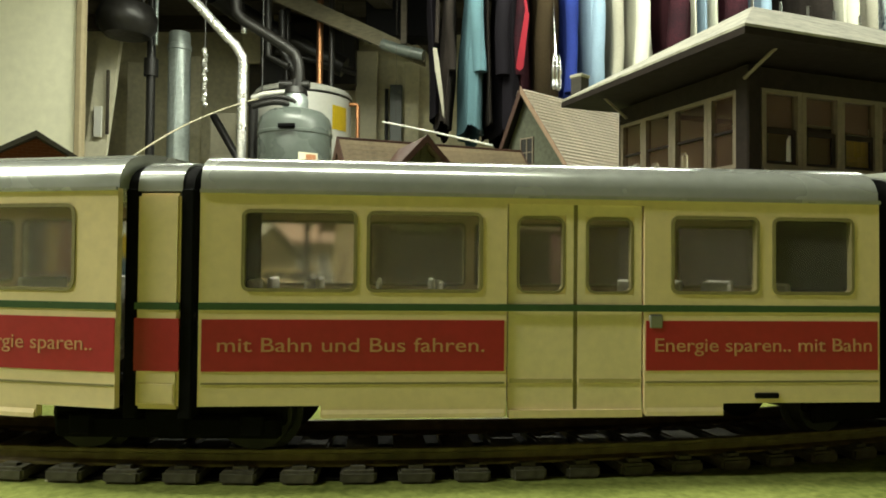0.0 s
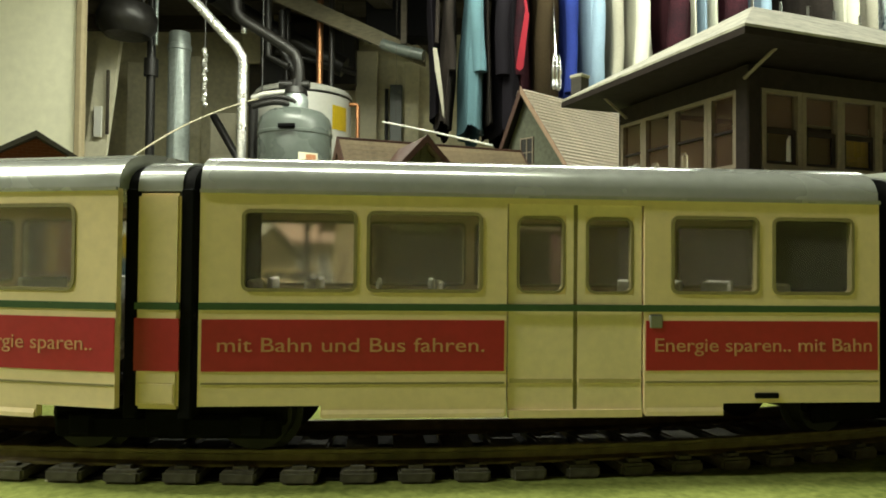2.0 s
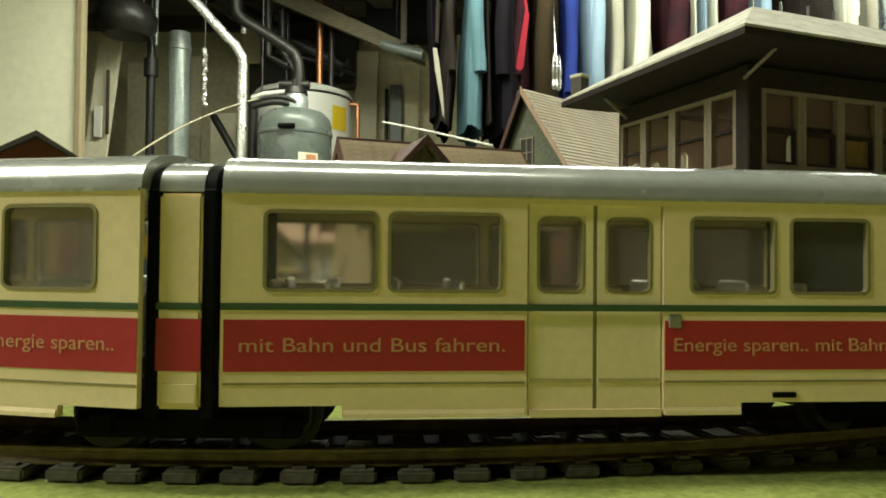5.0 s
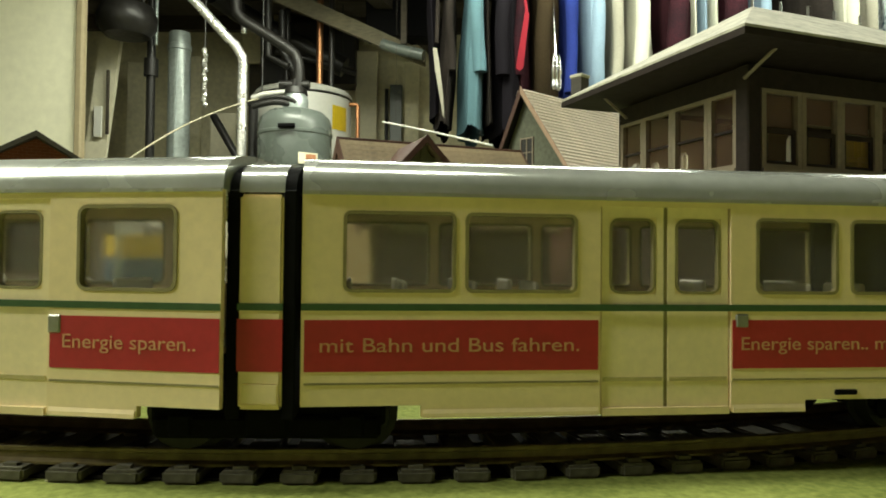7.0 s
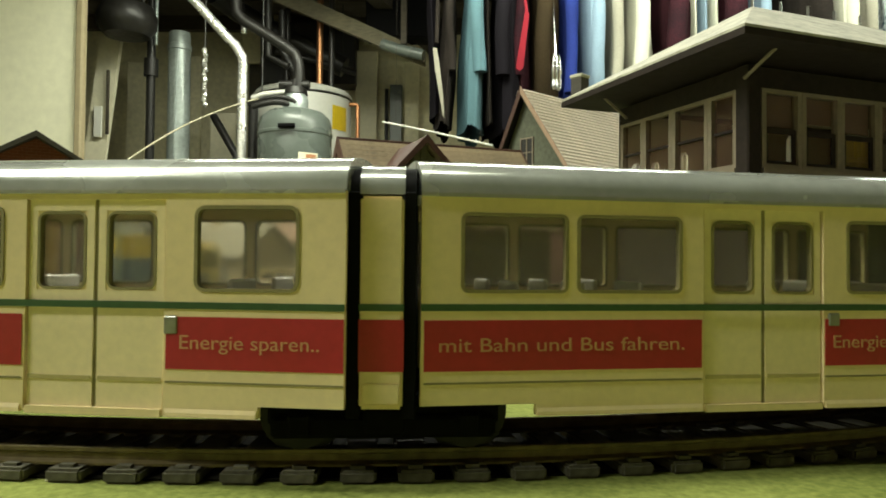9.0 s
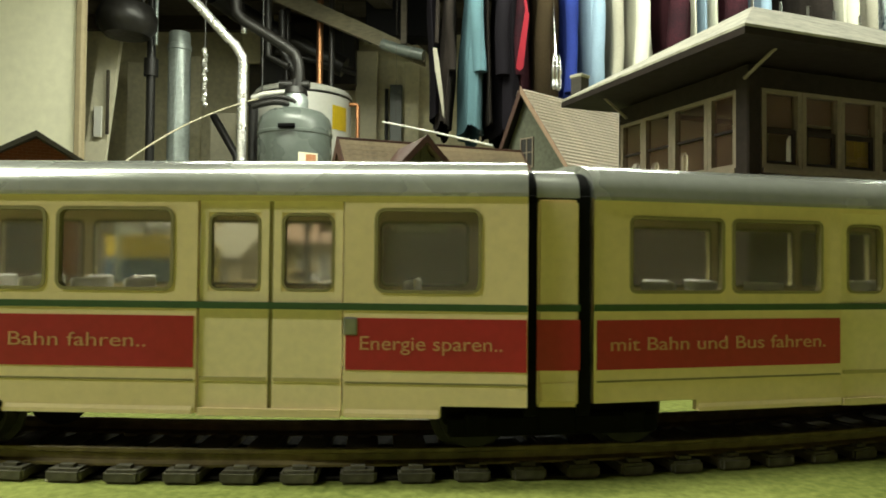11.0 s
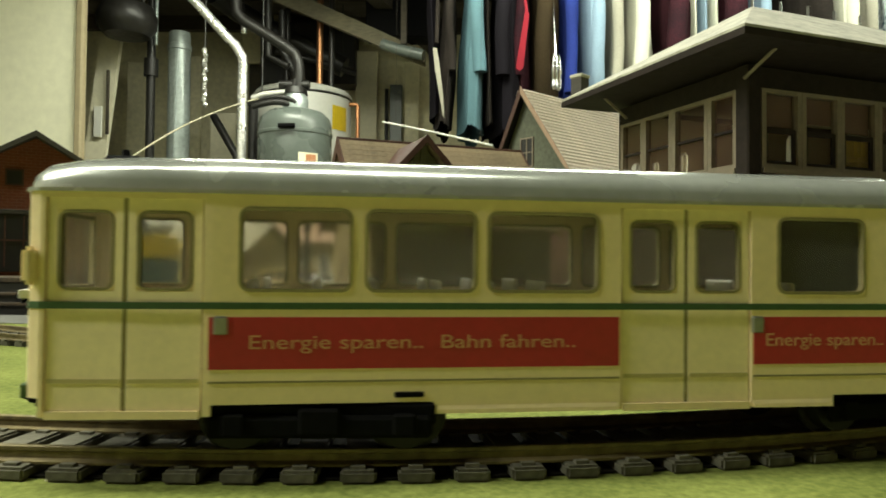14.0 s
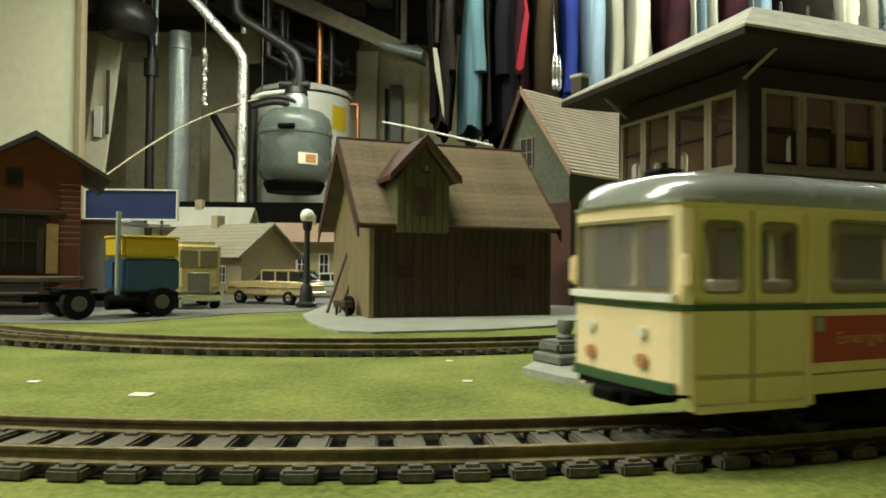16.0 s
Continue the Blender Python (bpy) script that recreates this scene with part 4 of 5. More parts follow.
def garment(kind, x, bottom, thick, depth, mat, label, lean=0.0, y=2650):
    """A hung garment seen from its edge: a pleated sleeve of cloth narrowing to the hanger, open folds below."""
    g = thing(kind, label, kind.replace("_", " "), place(x, y, RAIL_Z), group="clothes on the rail")
    bm = bmesh.new()
    rings = []
    h = RAIL_Z - bottom
    n, rows = 40, 18
    ph = random.uniform(0, 6)
    for j in range(rows + 1):
        k = j / rows
        z = -40 - (h - 40) * k
        grow = 0.35 + 0.65 * min(1, k * 3.2) ** 0.6
        ring = []
        for i in range(n):
            a = 2 * math.pi * i / n
            fold = 1 + 0.26 * k * math.sin(7 * a + ph + 1.5 * k) + 0.12 * math.sin(13 * a - ph + 2 * k) + 0.1 * math.sin(2.3 * ph + 9 * k)
            px = thick / 2 * grow * math.cos(a) * fold + lean * k * k + 6 * math.sin(3.1 * k + ph)
            py = depth / 2 * (0.25 + 0.75 * min(1, k * 5) ** 0.7) * math.sin(a) * (1 + 0.05 * math.sin(5 * a + ph))
            ring.append(bm.verts.new((px, py, z + (9 * math.sin(3 * a + ph) if j == rows else 0))))
        rings.append(ring)
    for p, q in zip(rings, rings[1:]):
        for i in range(n):
            bm.faces.new((p[i], p[(i + 1) % n], q[(i + 1) % n], q[i]))
    bm.faces.new(rings[0])
    part("cloth", bm, mat, g, smooth=True)
    if thick > 50:
        sx = random.choice((-1, 1)) * thick * 0.2
        sl = bmesh.new()
        pts = [(sx * (0.4 + 0.6 * k / 8) + 5 * math.sin(k * 0.9 + ph), -depth * (0.36 + 0.13 * min(1, k / 3)) + 6 * math.sin(k + ph), -70 - h * 0.62 * k / 8) for k in range(9)]
        tube(pts, max(14, thick * 0.27), 12, sl, wobble=0.015)
        part("sleeve", sl, mat, g, smooth=True)
    hk = tube([(0, 0, -46), (0, 0, -10), (0, 8, 10), (0, 0, 19), (0, -12, 10)], 2.4, 6)
    part("hanger_hook", hk, CHROME, g, "wire hanger hook")
    return g


LIGHTBLUE = cloth("light_blue_cotton", (0.075, 0.14, 0.165), 0.14)
DARKCLOTH = cloth("near_black_wool", (0.007, 0.006, 0.008), 0.35)
MAROON = cloth("dark_maroon_plaid", (0.012, 0.008, 0.011), 0.4, tint=(0.045, 0.012, 0.017))
TAUPE = cloth("taupe_tweed", (0.017, 0.014, 0.012), 0.35, grain=120)
BROWNC = cloth("brown_suede", (0.024, 0.017, 0.009), 0.25)
COBALT = cloth("cobalt_blue_cotton", (0.015, 0.026, 0.135), 0.2)
SKY = cloth("greyish_sky_blue_cotton", (0.17, 0.24, 0.31), 0.12)
IVORY = cloth("ivory_cotton", (0.43, 0.43, 0.35), 0.08)
GREYC = cloth("warm_grey_cotton", (0.24, 0.23, 0.185), 0.15)
REDC = cloth("scarlet_cloth", (0.17, 0.014, 0.022), 0.15)
PATTERN = cloth("blue_white_print", (0.09, 0.17, 0.26), 0.6, tint=(0.7, 0.75, 0.78), grain=60)
CLOTHES = [('jacket', -43, 558, 44, 250, DARKCLOTH, 'near-black jacket hanging edge-on from the rail'), ('jacket', 11, 516, 54, 380, TAUPE, 'taupe tweed jacket hanging from the rail'), ('shirt', 100, 500, 88, 420, LIGHTBLUE, 'light blue cotton shirt hanging from the rail'), ('coat', 151, 516, 28, 430, TAUPE, 'thin taupe coat hanging from the rail'), ('coat', 214, 483, 93, 430, DARKCLOTH, 'near-black wool coat hanging from the rail'), ('coat', 269, 496, 68, 380, MAROON, 'dark maroon coat hanging from the rail'), ('jacket', 356, 341, 105, 420, BROWNC, 'brown suede jacket hanging from the rail'), ('shirt', 446, 384, 76, 420, COBALT, 'cobalt blue shirt hanging from the rail'), ('shirt', 514, 384, 84, 430, SKY, 'greyish sky-blue shirt hanging from the rail'), ('shirt', 604, 385, 72, 430, GREYC, 'warm grey shirt hanging from the rail'), ('shirt', 690, 407, 96, 430, IVORY, 'ivory cotton shirt hanging from the rail'), ('shirt', 815, 408, 120, 430, MAROON, 'dark plaid shirt hanging from the rail'), ('shirt', 864, 409, 36, 430, IVORY, 'ivory cotton shirt hanging from the rail'), ('shirt', 897, 409, 36, 430, SKY, 'greyish sky-blue shirt hanging from the rail'), ('shirt', 933, 410, 40, 430, IVORY, 'ivory cotton shirt hanging from the rail'), ('coat', 1016, 410, 125, 430, MAROON, 'dark maroon coat hanging from the rail'), ('shirt', 1110, 411, 64, 430, SKY, 'greyish sky-blue shirt hanging from the rail'), ('jacket', 1275, 412, 140, 430, TAUPE, 'taupe tweed jacket hanging from the rail'), ('shirt', 1385, 413, 90, 430, IVORY, 'ivory cotton shirt hanging from the rail'), ('shirt', 1462, 414, 66, 430, GREYC, 'warm grey shirt hanging from the rail'), ('shirt', 1558, 416, 126, 430, PATTERN, 'blue and white printed shirt hanging from the rail'), ('coat', 1659, 417, 105, 430, DARKCLOTH, 'near-black wool coat hanging from the rail')]
for kind, x, bottom, thick, depth, mat, label in CLOTHES:
    garment(kind, x, bottom, thick, depth, mat, label, lean=random.uniform(-12, 12))
scarf = thing("red_tie", "scarlet tie hanging from the clothes rail", "tie")
part("tie", side_prism([(240, 690), (254, 682), (266, 694), (284, 880), (270, 884)], 2400, 2408), REDC, scarf)
part("loop", tube([(276, 2404, 880), (264, 2500, 1150), (264, 2640, RAIL_Z)], 5, 8), REDC, scarf)
shawl = thing("scarf", "narrow pale grey scarf hanging from the end of the rail", "scarf")
part("tail", side_prism([(-42, 770), (-34, 700), (-6, 540), (0, 530), (-4, 600), (-19, 720), (-28, 770)], 2440, 2450), GREYC, shawl)
part("loop", tube([(-29, 2445, 788), (-24, 2500, 1050), (-20, 2640, RAIL_Z + 12), (-20, 2660, RAIL_Z + 12)], 7, 8), TAUPE, shawl, "taupe cord of the scarf", smooth=True)
clip = thing("chrome_clips", "chrome trouser clips hanging below the rail", "hanger")
part("clip_bar", tube([(372, 2380, 736), (372, 2500, 1100), (372, 2640, RAIL_Z)], 3, 8), CHROME, clip)
for dx in (-7, 9):
    part("clip", lathe([(4, 0), (12, 8), (9, 50), (13, 60), (8, 100), (5, 122)], 12, c=(373 + dx, 2380 + dx, 612)), CHROME, clip, smooth=True)


# ---- roads, paving and buildings of the layout ----
def slab(name, poly, z0, z1, mat, label, category):
    return tagged(part(name, prism(poly, z0, z1), mat), label, category, kind="structure")


slab("road", [(-206.3, 310.4), (-175.6, 308.1), (-144.7, 314.8), (-129.3, 339.6), (-109.3, 381.6), (-77.6, 404.8), (-73.8, 510.3), (-60, 760), (-700, 760), (-700, 330)], GROUND - 1, GROUND + 0.35, ASPHALT, "flat grey card road beside the grass", "road")
slab("pavement", [(-72.3, 369.8), (-59.6, 321.8), (-49.9, 297.4), (-40.5, 281.2), (-26.9, 278.0), (-9.5, 284.3), (18.0, 294.5), (49.3, 316.6), (75, 370), (95, 480), (-75, 480)], GROUND - 1, GROUND + 1.0, PAVING, "pale grey pavement slab with rounded front edge", "pavement")


def boards(parent, n, width, z0, z1, mat, turn, thick=0.8, name="board"):
    """n upright boards side by side along x from 0, on one mesh."""
    w = width / n
    me = None
    for i in range(n):
        m = turn @ place(w * (i + 0.5), 0, 0)
        if me is None:
            ob = part(name, box(-w / 2 + 0.12, w / 2 - 0.12, -thick, 0, z0, z1, 0.12), mat, parent)
            me = ob.data
        else:
            ob = new(name, me)
            ob.parent = parent
        ob.matrix_basis = m @ place(0, random.uniform(-0.12, 0.12), 0)


def gable_roof(parent, x0, x1, y_eave0, y_ridge, y_eave1, z_eave, z_ridge, courses, mat, thick=1.6, name="shingle_course", label="", tip=-2.5, cover=1.25):
    """Two slopes of overlapping courses, each a board of its own."""
    for y0, far in ((y_eave0, False), (y_eave1, True)):
        dy, dz = y_ridge - y0, z_ridge - z_eave
        length = math.hypot(dy, dz)
        step = length / courses
        ang = math.degrees(math.atan2(dz, abs(dy)))
        me = None
        for i in range(courses):
            k = i / courses
            m = place(0, y0 + dy * k, z_eave + dz * k, 0, 0, 0) @ (place(0, 0, 0, ang) if not far else place(0, 0, 0, 0, 0, 180) @ place(0, 0, 0, ang))
            if me is None:
                bm = box(x0, x1, 0, step * cover, 0, thick, 0.1) if not far else box(-x1, -x0, 0, step * cover, 0, thick, 0.1)
                ob = part(name, bm, mat, parent, label)
                me = ob.data
            else:
                ob = new(name, me)
                ob.parent = parent
            ob.matrix_basis = m @ place(random.uniform(-0.3, 0.3), 0, 0, tip)


def small_window(parent, x0, x1, z0, z1, y, frame_mat, cross=True, pane=None, deep=1.2, w=0.9):
    f = part("window", pierced([x0, x0 + w, x1 - w, x1], [z0, z0 + w, z1 - w, z1], lambda u, z: x0 + w < u < x1 - w and z0 + w < z < z1 - w, lambda u, off: (u, y - off), 0.6, -deep), frame_mat, parent)
    # The default near-black carries the unlit inside behind the pane.
    part("pane", box(x0 + w * 0.6, x1 - w * 0.6, y - 0.1, y + 0.1, z0 + w * 0.6, z1 - w * 0.6), pane or DARK, f, "near-black pane for the unlit inside")
    if cross:
        part("glazing_bar", box((x0 + x1) / 2 - 0.3, (x0 + x1) / 2 + 0.3, y - 0.5, y - 0.12, z0 + w, z1 - w), frame_mat, f)
        part("glazing_bar", box(x0 + w, x1 - w, y - 0.45, y - 0.12, (z0 + z1) / 2 - 0.3, (z0 + z1) / 2 + 0.3), frame_mat, f)
    return f


# the brown wooden barn with its hoist dormer
barn = thing("barn", "brown wooden model barn with hoist dormer and shingled roof", "barn", place(-35, 348, GROUND + 1.0, 0, 0, 21.1))
BW, BD, BE, BR = 98, 80, 48.5, 92.5
core = side_prism([(0.9, 0), (BD - 0.9, 0), (BD - 0.9, BE), (BD / 2, BR - 3), (0.9, BE)], 0.9, BW - 0.9)
bmesh.ops.transform(core, matrix=Matrix(((0, 1, 0, 0), (1, 0, 0, 0), (0, 0, 1, 0), (0, 0, 0, 1))), verts=core.verts)
part("wall_core", core, BARN, barn)
# The weak light on the front is put into this darker brown.
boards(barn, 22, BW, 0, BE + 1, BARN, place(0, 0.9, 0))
for i in range(18):
    y = BD * (i + 0.5) / 18
    top = BE + (BR - BE) * (1 - abs(y - BD / 2) / (BD / 2)) - 4
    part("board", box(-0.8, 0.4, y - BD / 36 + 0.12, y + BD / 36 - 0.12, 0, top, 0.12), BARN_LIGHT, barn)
gable_roof(barn, -8, BW + 3, -7, BD / 2, BD + 7, BE - 3.5, BR, 15, SHINGLE, label="tan-brown shingle course", thick=1.2, tip=-1.1)
for x in (-8.8, BW + 3.1):
    for sy in (0, 1):
        y0, y1 = (-7.5, BD / 2) if sy == 0 else (BD + 7.5, BD / 2)
        bb = bmesh.new()
        vs = [bb.verts.new((xx, yy, zz)) for xx in (x, x + 0.8) for yy, zz in ((y0, BE - 9.5), (y0, BE - 2), (y1, BR + 2.2), (y1, BR - 6.5))]
        for q in ((0, 1, 2, 3), (4, 5, 6, 7), (0, 1, 5, 4), (1, 2, 6, 5), (2, 3, 7, 6), (3, 0, 4, 7)):
            bb.faces.new([vs[k] for k in q])
        part("bargeboard", bb, BARGE, barn, "dark red bargeboard")
part("ridge_board", box(-8.5, BW + 3.5, BD / 2 - 1, BD / 2 + 1, BR - 0.2, BR + 2.0, 0.4), BARGE, barn, "dark ridge board")
part("eave_board", box(-7.5, BW + 2.5, -6.6, -5.6, BE - 5, BE - 2.6, 0.2), BARGE, barn, "dark eave board")
dz0, dz1, dzp = 42, 68, 87
DC = 24.0  # centre of the dormer along the front
dorm = part("dormer", side_prism([(DC - 13.5, dz0), (DC + 13.5, dz0), (DC + 13.5, dz1), (DC, dzp - 2), (DC - 13.5, dz1)], -7.5, 36), OLIVE, barn, "olive hoist dormer")
for i in range(7):
    x = DC - 13.5 + 27 * (i + 0.5) / 7
    top = dz1 + (dzp - dz1) * (1 - abs(x - DC) / 13.5) - 2.5
    part("dormer_board", box(x - 1.75, x + 1.75, -8.3, -7.5, dz0, top, 0.12), OLIVE, dorm)
for sx in (-1, 1):
    dr = side_prism([(DC, dzp - 0.5), (DC, dzp + 2.0), (DC + sx * 17.8, dz1 + 1.2), (DC + sx * 17.8, dz1 - 1.2)], -12, 34)
    part("dormer_roof", dr, SHINGLE if sx > 0 else BARGE, dorm, "dormer roof slope")
    part("dormer_barge", side_prism([(DC, dzp - 1.5), (DC, dzp + 2.6), (DC + sx * 18.4, dz1 + 1.6), (DC + sx * 18.4, dz1 - 2.2)], -12.8, -12.1), BARGE, dorm, "dark bargeboard of the dormer")
part("hoist_hatch", box(DC - 4.5, DC + 4.5, -8.9, -8.2, 50, 64, 0.2), BARN, dorm, "brown hatch in the dormer")
part("hoist_beam", box(DC - 1, DC + 1, -15, -7, 71, 73.5, 0.2), BARGE, dorm, "hoist beam end")
for x0, x1 in ((11.5, 22.5), (74, 85)):
    small_window(barn, x0, x1, 18.5, 27, 0.0, BARGE, cross=True, deep=0.4)
part("door", box(46, 60, -0.5, 0.1, 0.2, 30, 0.2), BARN, barn, "brown plank door")
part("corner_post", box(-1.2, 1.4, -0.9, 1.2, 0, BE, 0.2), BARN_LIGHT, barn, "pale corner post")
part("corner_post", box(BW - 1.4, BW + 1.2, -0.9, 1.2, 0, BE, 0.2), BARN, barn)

# tools by the barn's gable
cart = thing("handcart", "small dark handcart with wheel beside the barn", "handcart", place(-47.7, 365.5, GROUND + 1.0, 0, 0, 35))
part("cart_wheel", rod((-1, 0, 5), (1, 0, 5), 5, None, 20), TYRE, cart, "dark spoked wheel")
part("hub", rod((-1.5, 0, 5), (1.5, 0, 5), 1.6, None, 12), STEEL, cart)
part("tray", box(-6, -1.6, -7, 6, 4.5, 7.5, 0.3), BARN, cart)
part("cart_leg", box(-5, -4, -6.5, -5.5, 0, 4.6), BARN, cart)
part("cart_leg", box(-5, -4, 4.5, 5.5, 0, 4.6), BARN, cart)
for px, top in ((-64.0, 31), (-57.5, 27)):
    tl = thing("leaning_pole", "dark wooden pole leaning on the barn's gable", "pole", group="poles by the barn")
    part("pole", rod((px + 2.5, 382, GROUND + 1.0), (px + 12, 392, top), 0.8, 0.6, 8), BARGE, tl)

# the tall grey house with the pale corrugated roof
HOUSEWALL = material("weathered_olive_grey_wall", (0.09, 0.097, 0.066), 0.75, vary=0.3, grain=400, blotch=50)
gh = thing("house", "grey model house with pale corrugated gable roof and chimney", "house", place(55.7, 500, GROUND, 0, 0, 42))
gcore = side_prism([(-39, 0), (25, 0), (25, 92), (0, 147), (-39, 92)], 2, 150)
bmesh.ops.transform(gcore, matrix=Matrix(((0, 1, 0, 0), (1, 0, 0, 0), (0, 0, 1, 0), (0, 0, 0, 1))), verts=gcore.verts)
part("wall", gcore, HOUSEWALL, gh)
part("lower_wall", box(1.2, 151, -41, 27, 0, 70, 0.4), BARGE, gh, "dark red-brown lower storey")
gable_roof(gh, -3, 154, -43, 0, 29, 87.6, 150.6, 24, TINROOF, thick=2.2, tip=-3, cover=0.52, name="roof_course", label="pale corrugated roof course")
# Near-black slab stands in for the shade between the roof courses.
for sy in (-1, 1):
    rb = side_prism([((28.5 if sy > 0 else -42.5), 86.4), ((28.5 if sy > 0 else -42.5), 88.2), (0, 151.0), (0, 148.6)], -2.6, 153.6)
    bmesh.ops.transform(rb, matrix=Matrix(((0, 1, 0, 0), (1, 0, 0, 0), (0, 0, 1, 0), (0, 0, 0, 1))), verts=rb.verts)
    part("roof_gap_shade", rb, DARK, gh, "near-black slab giving the shaded gaps between the ribs")
# The paler pink of this verge board stands for its lit edge.
part("gable_board", side_prism([(-44, 86), (-44, 90), (0, 153), (0, 147.5)], 0, 0.8), PINKROOF, gh, "verge board coloured pink for its lit edge").matrix_basis = place(-3.2, 0, 0, 0, 0, 90)
part("gable_board", side_prism([(0, 153), (30, 90), (30, 84), (0, 145)], 0, 0.8), BARGE, gh, "dark red verge board").matrix_basis = place(-3.2, 0, 0, 0, 0, 90)
ch = part("chimney", box(59, 69, -5, 5, 140, 170.5, 0.6), TARROOF, gh, "dark square chimney")
part("chimney_cap", box(58.4, 69.6, -5.6, 5.6, 170.5, 173, 0.5), PALEROOF, ch, "tan chimney cap")
w = small_window(gh, -4, 8, 96, 117, 0, FRAMEGREY)
w.matrix_basis = place(1.4, 0, 0, 0, 0, -90)
part("porch_roof", box(20, 110, -57, -40, 70, 74, 0.6), GREYWALL, gh, "grey porch roof")

# the signal-box station with wide eaves
st = thing("station", "dark brown model station with wide cream-edged roof and many windows", "station", place(76, 178, GROUND, 0, 0, 20.2))
SW, SD, SH = 96, 56, 78
FRONT = [(4.6, 16.1), (17.8, 29.7), (31.1, 43.3), (44.8, 56.8), (58.3, 70.7), (72.3, 84.6)]
SIDE = [(4, 13.0), (14.6, 27.8), (29.6, 41.5), (43, 53.4)]
ZS0, ZS1 = 52.5, 72.5


def station_wall(spans, width, where, main):
    us = [0, width] + [x for s in spans for x in s]
    bm = pierced(us, [0, ZS0, ZS1, SH], lambda u, z: ZS0 < z < ZS1 and any(a < u < b for a, b in spans), where, 0, -1.6)
    wall = part("wall", bm, STATION, st)
    for k, (a, b) in enumerate(spans):
        l = (a + spans[k - 1][1]) / 2 + 0.05 if k else a - 0.9
        r = (b + spans[k + 1][0]) / 2 - 0.05 if k < len(spans) - 1 else b + 0.9
        f = pierced([l, a + 0.6, b - 0.6, r], [ZS0, ZS0 + 1.0, ZS1 - 1.0, ZS1], lambda u, z: a + 0.6 < u < b - 0.6 and ZS0 + 1 < z < ZS1 - 1, where, 0.7, -1.2)
        fr = part("window", f, FRAMEGREY, st, "grey-tan window frame")
        part("pane", pierced([a + 0.5, b - 0.5], [ZS0 + 0.5, ZS1 - 0.5], lambda u, z: False, where, -0.4, -0.6), STATION_PANE, fr, "dim glass pane").visible_shadow = False
        if main:
            part("blind", pierced([a + 0.2, b - 0.2], [63.5 + 1.5 * (k % 2), ZS1 - 0.3], lambda u, z: False, where, -1.7, -1.9), BLIND, fr, "brown half-lowered window blind")
            part("sash", pierced([a + 0.6, a + 1.7, b - 1.7, b - 0.6], [ZS0 + 0.9, ZS0 + 1.9, 61.4, 62.6], lambda u, z: a + 1.7 < u < b - 1.7 and ZS0 + 1.9 < z < 61.4, where, 0.1, -0.5), STATION, fr, "dark lower sash")
        part("glazing_bar", pierced([a + 0.9, b - 0.9], [62.0, 62.7], lambda u, z: False, where, 0.2, -0.35), STATION, fr)
        part("sill", pierced([a - 1, b + 1], [ZS0 - 1.5, ZS0 - 0.1], lambda u, z: False, where, 1.6, 0), FRAMEGREY, fr, "pale window sill")
    return wall


station_wall(FRONT, SW, lambda u, off: (u, -off), True)
station_wall(SIDE, SD, lambda u, off: (-off, u), False)
part("back_wall", box(0, SW, SD - 1.6, SD, 0, SH), STATION, st)
part("end_wall", box(SW - 1.6, SW, 0.1, SD - 1.7, 0, SH), STATION, st)
# Two cream panels added to throw light back and brighten the rooms.
part("bounce_panel", box(1.8, SW - 1.8, SD - 2.2, SD - 1.7, 48.1, 76), BOARD, st, "cream panel added to brighten the inside")
part("bounce_panel", box(SW - 2.4, SW - 1.7, 1.8, SD - 2.4, 48.1, 76), BOARD, st, "cream panel added to brighten the inside")
part("upper_floor", box(1.7, SW - 1.7, 1.7, SD - 1.7, 46.5, 48), WOODTAN, st)
part("corner_post", box(-1.3, 3.2, -1.3, 3.2, 0, SH, 0.4), STATION, st, "dark corner post")
part("base_trim", box(-2.0, SW + 2, -2.0, SD + 2, 43.5, 46.0, 0.4), FASCIA, st, "pale band between the storeys")
part("soffit", prism([(-16.1, -16.1), (SW + 16.1, -16.1), (SW + 16.1, SD + 9.1), (-16.1, SD + 9.1)], 79.2, 80.9), STATION, st, "dark soffit under the wide eaves")
ro = bmesh.new()
lo = [ro.verts.new((x, y, z)) for z in (80.95, 81.6) for x, y in ((-16, -16), (SW + 16, -16), (SW + 16, SD + 9), (-16, SD + 9))]
tp = [ro.verts.new((x, SD / 2, 106)) for x in (SD / 2, SW - SD / 2)]
for q in ((0, 1, 5, 4), (1, 2, 6, 5), (2, 3, 7, 6), (3, 0, 4, 7), (0, 3, 2, 1)):
    ro.faces.new([lo[k] for k in q])
ro.faces.new((lo[4], lo[5], tp[1], tp[0])), ro.faces.new((lo[6], lo[7], tp[0], tp[1]))
ro.faces.new((lo[5], lo[6], tp[1])), ro.faces.new((lo[7], lo[4], tp[0]))
part("roof", ro, FASCIA, st, "cream-grey hipped roof with thick edge")
for a, b in (((-2.6, -1.4, 74), (-1, -10, 79.4)), ((SW + 2, -1.4, 74), (SW + 1, -10, 79.4)), ((-1.4, 50, 74), (-10, 49, 79.4))):
    part("eave_bracket", rod(a, b, 0.45, None, 8), FRAMEGREY, st, "slanting grey eave bracket")
for k in range(5):
    part("roof_finial", rod((SD / 2 + 11 * k, SD / 2, 105.8), (SD / 2 + 11 * k, SD / 2, 109), 0.4, None, 6), STEEL, st)
